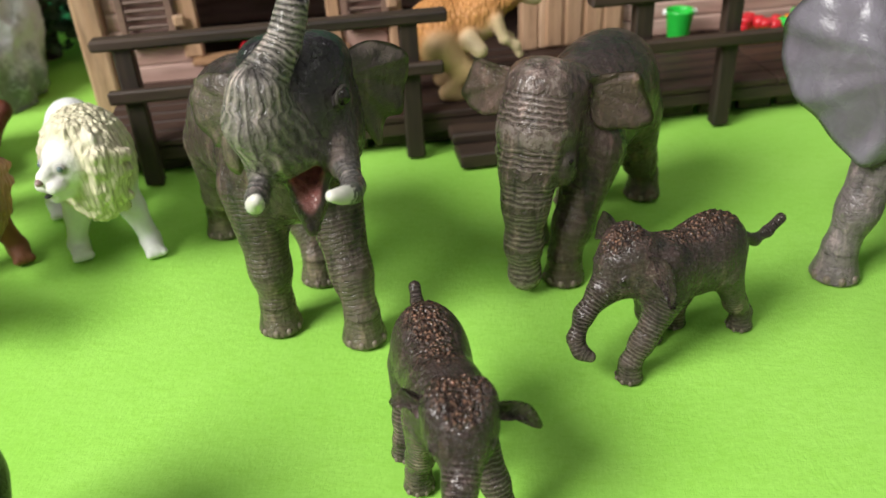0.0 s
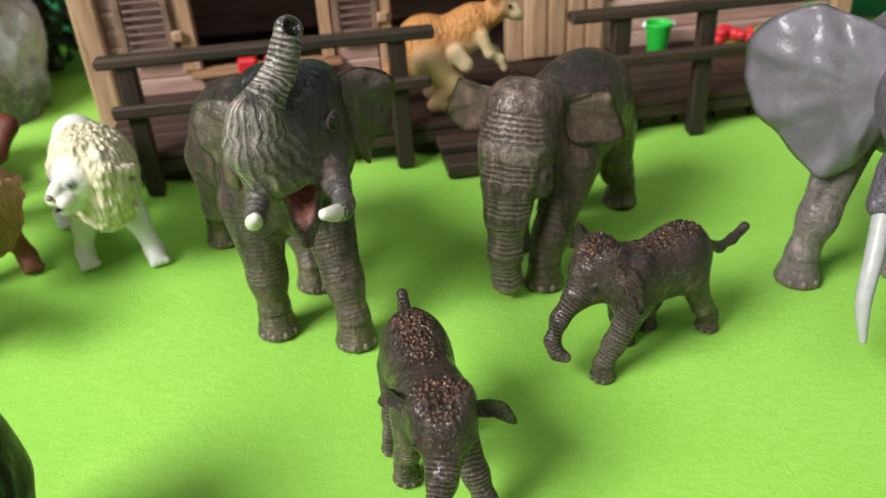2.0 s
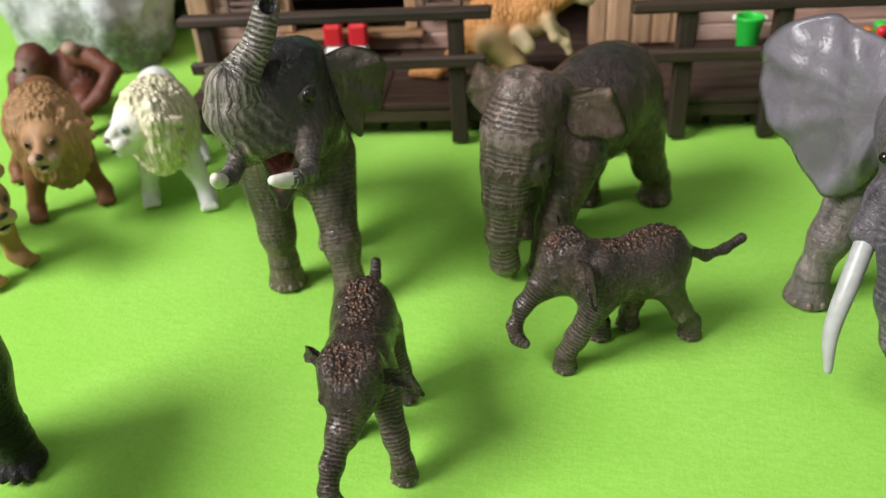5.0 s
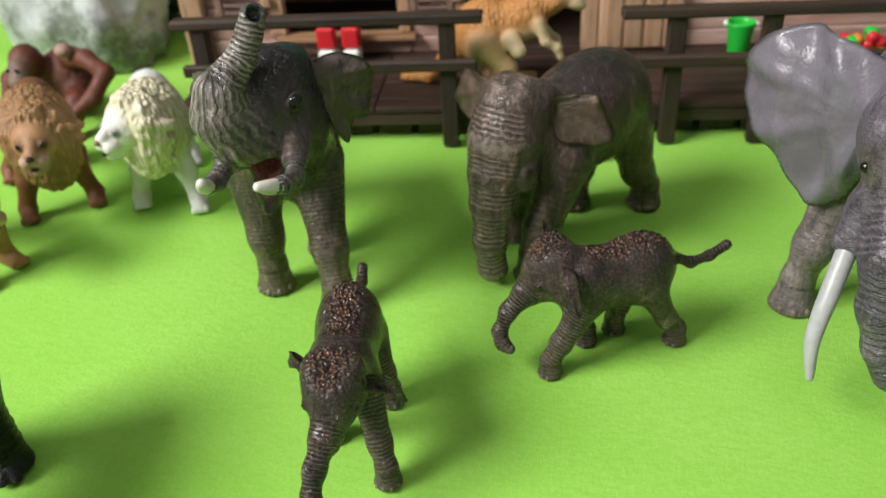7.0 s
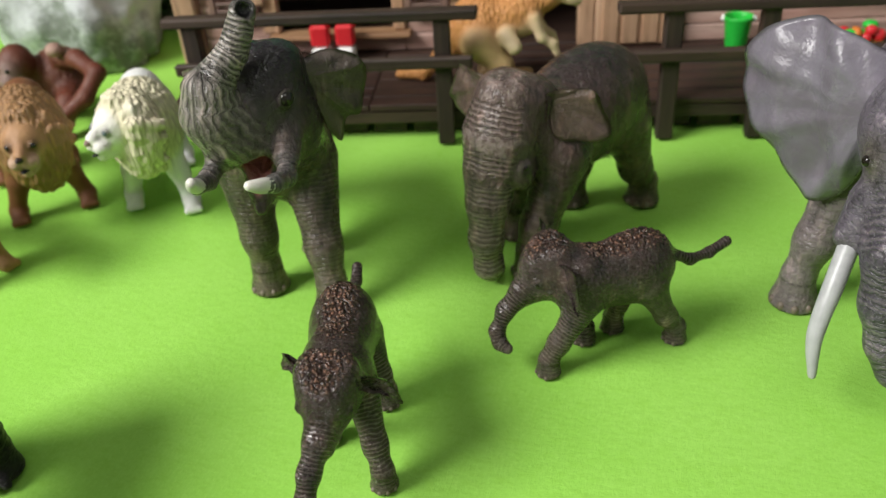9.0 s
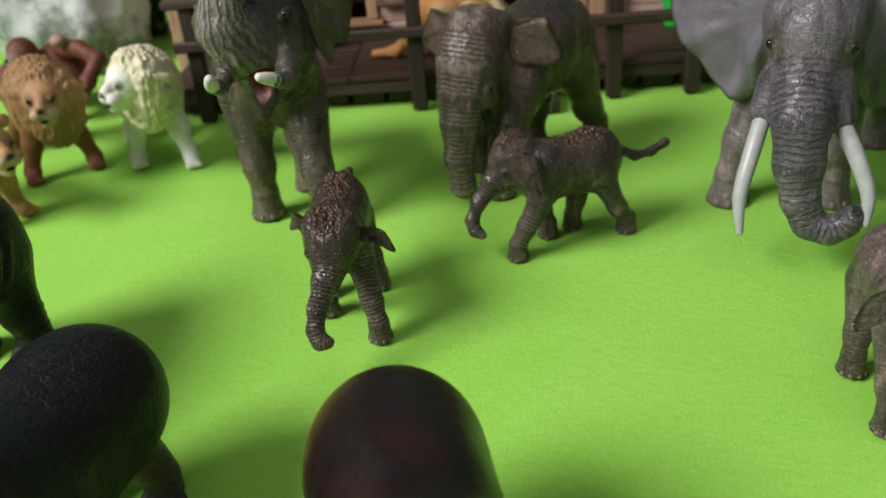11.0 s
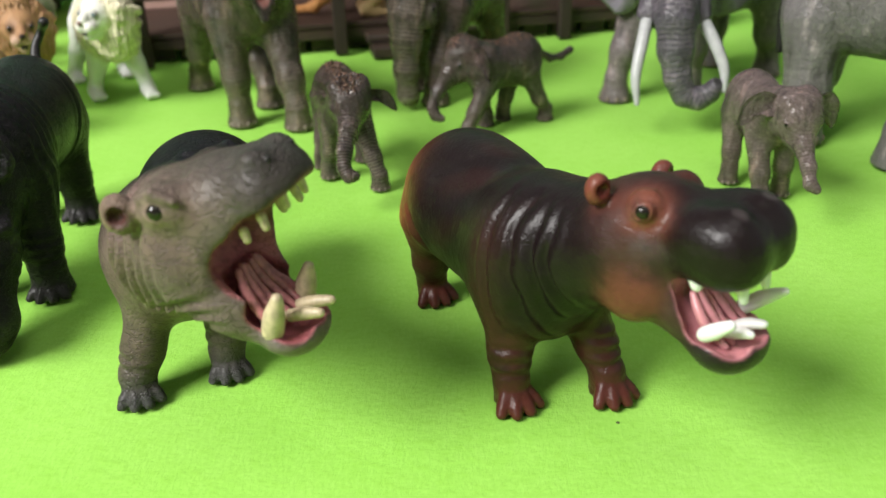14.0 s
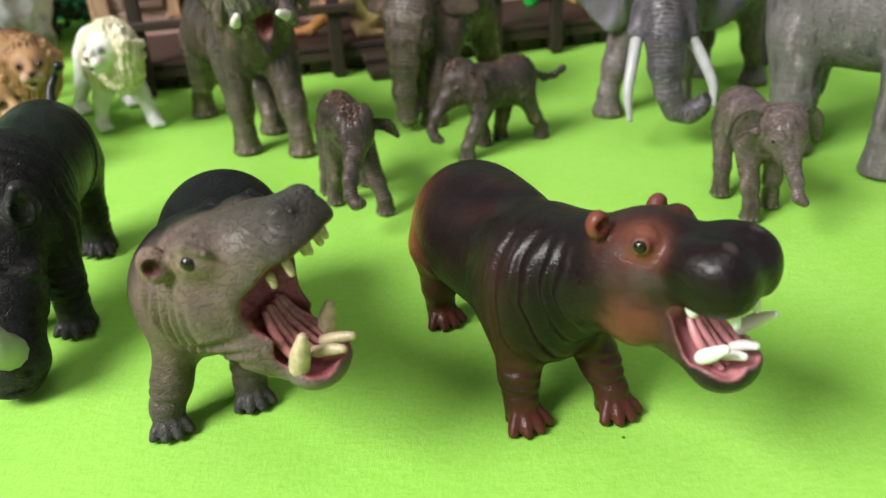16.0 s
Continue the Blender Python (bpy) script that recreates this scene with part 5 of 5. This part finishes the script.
# ---- the cabin with its porch ----
def cabin():
    house = new("toy_cabin")
    house.matrix_world = pose(-0.1665, 0.3735, 0, 0, 0, 13.2)
    tagged(house, "toy wooden cabin with shuttered window, open doorway and railed porch", "toy cabin")
    b = lambda name, lo, hi, mat, label="", bevel=0.6, warp=0.0, parent=house: box_part(name, lo, hi, mat, parent, label, bevel, warp)
    # porch: deck boards, edge beam, skirting boards
    for i in range(7):
        for x0, x1 in ((-22, 88), (88.6, 205), (205.6, 318), (318.6, 412)):
            b("deck_board", (x0, 4 + i * 12, 16.5), (x1, 15.4 + i * 12, 20), DECK_WOOD, "", 0.5, 0.2)
    b("edge_beam", (-22, 5, 9), (412, 10, 16), DARK_WOOD)
    for i in range(20):
        x = -20 + i * 21.6
        b("skirting_board", (x, 14, 0.4), (x + 18, 17, 9), DARK_POST, "", 0.5, 0.3)
    # railing
    for x in (2.7, 129, 241, 286, 398):
        b("post", (x - 4.2, -3.6, 0.3), (x + 4.2, 4, 70), DARK_POST, "dark brown porch post", 0.8, 0.3)
    for x0, x1 in ((-10, 147), (214, 404)):
        b("top_rail", (x0, -6, 67), (x1, 3, 72), DARK_WOOD, "dark brown hand rail", 1.0, 0.3)
        b("lower_rail", (x0 + 3, -8, 43.5), (x1 - 3, -3.7, 49.5), DARK_WOOD, "dark brown lower rail", 0.9, 0.3)
    # steps
    b("step", (148, -22, 0.4), (208, 0, 7.5), DARK_WOOD, "dark wooden step", 0.8, 0.3)
    b("step", (146, -10, 7.6), (210, 3.8, 13), DARK_WOOD, "dark wooden step", 0.8, 0.3)
    # front wall of lapped planks, with window and doorway left open
    spans = [(-24, 24), (100, 126), (262, 408)]
    for i in range(10):
        z0 = 20.2 + i * 10
        z1 = z0 + 9.6
        for x0, x1 in spans:
            b("plank", (x0, 86.5 + 0.4 * (i % 2), z0), (x1, 92, z1), PINK_WOOD, "", 0.8, 0.25)
        if z1 < 34:
            b("plank", (24.3, 86.5, z0), (99.7, 92, min(z1, 33)), PINK_WOOD, "", 0.8, 0.25)
        if z0 > 98:
            b("plank", (24.3, 86.5, z0), (261.7, 92, z1), PINK_WOOD, "", 0.8, 0.25)
    b("inner_lining", (-24, 92.2, 20.2), (23, 94, 119), DARK_WOOD, bevel=0)
    b("inner_lining", (101, 92.2, 20.2), (125, 94, 119), DARK_WOOD, bevel=0)
    b("inner_lining", (262, 92.2, 20.2), (408, 94, 119), DARK_WOOD, bevel=0)
    b("inner_lining", (24, 92.2, 20.2), (100, 94, 32), DARK_WOOD, bevel=0)
    for x0, x1 in ((-38, -24.5), (408.5, 420)):
        b("corner_post", (x0, 80, 0.3), (x1, 96, 120), TAN_WOOD, "tan corner post", 1.2, 0.3)
    b("jamb", (14, 84, 33.5), (24, 92, 98), TAN_WOOD, "tan window jamb", 0.8, 0.2)
    b("jamb", (93, 84, 33.5), (100, 92, 98), TAN_WOOD, "tan window jamb", 0.8, 0.2)
    b("sill", (18, 78, 30), (104, 92, 33.3), TAN_SILL, "tan window sill", 0.8, 0.2)
    # louvred shutters folded against the wall
    for x0, x1 in ((-16, 13), (101, 127)):
        s = b("shutter", (x0, 80.5, 42), (x0 + 4, 84.5, 100), SHUTTER, "grey-brown louvred shutter")
        off = s.location
        for name, lo, hi in [("stile", (x1 - 4, 80.5, 42), (x1, 84.5, 100)), ("cross_rail", (x0 + 4, 80.8, 42), (x1 - 4, 84.2, 46)), ("cross_rail", (x0 + 4, 80.8, 96), (x1 - 4, 84.2, 100))]:
            k = b(name, lo, hi, SHUTTER, "", 0.5, 0.1, s)
            k.location -= off
        for i in range(11):
            z = 48 + i * 4.4
            k = b("louvre", (x0 + 4, 81.2, z - 0.7), (x1 - 4, 84, z + 0.9), SHUTTER, "", 0.3, 0.1, s)
            k.location -= off
            k.rotation_euler = (radians(-35), 0, 0)
        k = b("hinge", (x1 - 1, 79.5, 52), (x1 + 5, 82.5, 58), TAN_WOOD, "tan hinge block", 0.8, 0.1, s)
        k.location -= off
    # door leaf, standing open against the wall
    d = b("door", (212, 82, 20.6), (262, 86.2, 98), TAN_WOOD, "tan plank door", 0.8, 0.2)
    off = d.location
    for x in (216, 227.5, 239, 250.5):
        k = b("door_board", (x, 80.4, 22), (x + 9, 82.1, 97), TAN_WOOD, "", 0.5, 0.15, d)
        k.location -= off
    b("door_post", (202, 82, 20.3), (211.6, 93, 119), TAN_WOOD, "tan door post", 0.8, 0.2)
    b("door_post", (126.5, 82, 20.3), (134, 93, 119), TAN_WOOD, "tan door post", 0.8, 0.2)
    # unseen sides, back, inner floor and roof, added so the inside stays dark
    b("side_wall", (-36, 97, 0.3), (-30, 205, 120), PINK_WOOD)
    b("side_wall", (412, 97, 0.3), (418, 205, 120), PINK_WOOD)
    b("back_wall", (-36, 205.5, 0.3), (418, 211, 120), PINK_WOOD)
    b("inner_floor", (-29, 97, 12), (411, 205, 18), DECK_WOOD)
    b("roof", (-50, 84, 121), (432, 225, 128), DARK_WOOD, "unseen flat roof board added to shade the cabin's inside")
    return house


cabin()
porch = frame_of(-166.5, 373.5, 13.2)


def lathe(profile, sides=24):
    verts, faces = [], []
    for r, z in profile:
        for i in range(sides):
            w = 2 * math.pi * i / sides
            verts.append((r * math.cos(w), r * math.sin(w), z))
    for j in range(len(profile) - 1):
        for i in range(sides):
            k = (i + 1) % sides
            faces.append((j * sides + i, j * sides + k, (j + 1) * sides + k, (j + 1) * sides + i))
    faces.append(tuple(range(sides))[::-1])
    faces.append(tuple((len(profile) - 1) * sides + i for i in range(sides)))
    return np.array(verts), faces


def bucket(x, y, z, label):
    root = new("toy_bucket")
    root.location = (x / 1000, y / 1000, z / 1000)
    tagged(root, label, "toy bucket")
    v, f = lathe([(5.2, 0.2), (5.6, 1), (7.6, 18), (8.1, 19), (8.1, 20), (7.3, 20), (6.9, 18), (5, 2), (0.5, 1.8)])
    mesh_object("pail", v, f, [LEAF_GREEN], parent=root)
    for x in (-8.2, 8.2):
        g = Figure()
        g.bead((x, 0, 18.4), (1.5, 2, 1.9), WHITE)
        v, f = g.extra[0][:2]
        tagged(mesh_object("lug", v, f, [WHITE], parent=root), "white handle lug")


bucket(*porch(290, 69, 20.2), "bright green toy bucket on the porch")
bucket(*porch(389, 68, 20.2), "bright green toy bucket beside the produce tray")


def boots():
    for i, x in enumerate((51, 66)):
        root = new("toy_boot")
        bx, by, _ = porch(x, 72, 0)
        root.matrix_world = pose(bx / 1000, by / 1000, 0.0202, 0, 0, 13.2)
        tagged(root, "red and white toy boot standing on the porch", "toy boot", "pair of boots")
        v, f = solid_box((-5, -6, 0), (5, 5, 9), 1.5)
        tagged(mesh_object("foot", v, f, [WHITE], smooth=False, parent=root), "white boot foot")
        v, f = solid_box((-5.5, -4, 9.1), (5.5, 5, 22), 1.5)
        tagged(mesh_object("shaft", v, f, [RED], smooth=False, parent=root), "red boot shaft")


boots()


def fruit_tray():
    x, y, _ = porch(345, 66, 0)
    root = new("fruit_tray")
    root.matrix_world = pose(x / 1000, y / 1000, 0.0202, 0, 0, 13.2)
    tagged(root, "straw-coloured toy tray heaped with red, green and orange produce", "toy tray")
    v, f = solid_box((-24, -10, 0), (24, 10, 5), 1)
    tagged(mesh_object("tray", v, f, [YELLOW], smooth=False, parent=root), "straw-coloured tray")
    rng = random.Random(4)
    for i in range(16):
        g = Figure()
        c = (-20 + 2.7 * i, rng.uniform(-6, 6), 7.5 + rng.uniform(0, 4.5))
        g.bead(c, (rng.uniform(3, 4.6), rng.uniform(3, 4.4), rng.uniform(2.6, 3.8)), RED)
        v, f = g.extra[0][:2]
        mesh_object("fruit", v, f, [(RED, RED, LEAF_GREEN, ORANGE)[rng.randrange(4)] if i > 5 else RED], parent=root)


fruit_tray()


def rock():
    bm = bmesh.new()
    bmesh.ops.create_icosphere(bm, subdivisions=5, radius=1)
    for v in bm.verts:
        n = noise.noise(v.co * 1.6) * 0.28 + noise.noise(v.co * 4.5) * 0.1 + noise.noise(v.co * 11) * 0.035
        v.co = v.co * (1 + n)
        v.co = Vector((v.co.x * 62, v.co.y * 45, max(-2, v.co.z * 74 + 30)))
    verts, faces = [tuple(v.co + Vector((-331, 492, 2))) for v in bm.verts], [[v.index for v in f.verts] for f in bm.faces]
    bm.free()
    ob = mesh_object("toy_rock", verts, faces, [ROCK], origin=(-331, 492, 0))
    tagged(ob, "grey painted toy boulder with mossy dark patches", "toy rock")


rock()


def tree():
    root = new("toy_tree")
    root.location = (-0.318, 0.57, 0)
    tagged(root, "dark green toy tree behind the boulder", "toy tree")
    g = Figure()
    g.tube([(0, 0, 0, 9), (3, 0, 60, 7), (0, 4, 120, 5), (2, 0, 190, 3)], DARK_POST, 12)
    for i in range(7):
        w = i * 2.4
        g.tube([(1, 1, 70 + 16 * i, 3.5), (30 * math.cos(w), 30 * math.sin(w), 84 + 17 * i, 2.4), (58 * math.cos(w), 58 * math.sin(w), 88 + 17 * i, 1.2)], DARK_POST, 8)
    verts, faces = [], []
    for v, f, *_ in g.extra:
        faces += [tuple(len(verts) + i for i in q) for q in f]
        verts += [tuple(q) for q in v]
    mesh_object("trunk", verts, faces, [DARK_POST], parent=root)
    rng = random.Random(9)
    verts, faces = [], []
    for i in range(2600):
        w, u = rng.uniform(0, 2 * math.pi), rng.random() ** 0.4
        z = rng.uniform(8, 190)
        r = (52 - 0.1 * abs(z - 70)) * u * (1 + 0.2 * math.sin(3 * w + z / 20))
        c = Vector((r * math.cos(w), r * math.sin(w), z))
        a = Vector((rng.gauss(0, 1), rng.gauss(0, 1), rng.gauss(0, 0.6))).normalized()
        b = a.orthogonal().normalized()
        n = a.cross(b)
        l, k = rng.uniform(6, 10), rng.uniform(2.2, 3.6)
        s = len(verts)
        verts += [tuple(c), tuple(c + a * l * 0.4 + b * k + n), tuple(c + a * l), tuple(c + a * l * 0.4 - b * k + n)]
        faces += [(s, s + 1, s + 2), (s, s + 2, s + 3)]
    tagged(mesh_object("crown", verts, faces, [FOLIAGE], smooth=False, parent=root), "dark green leafy crown")


tree()
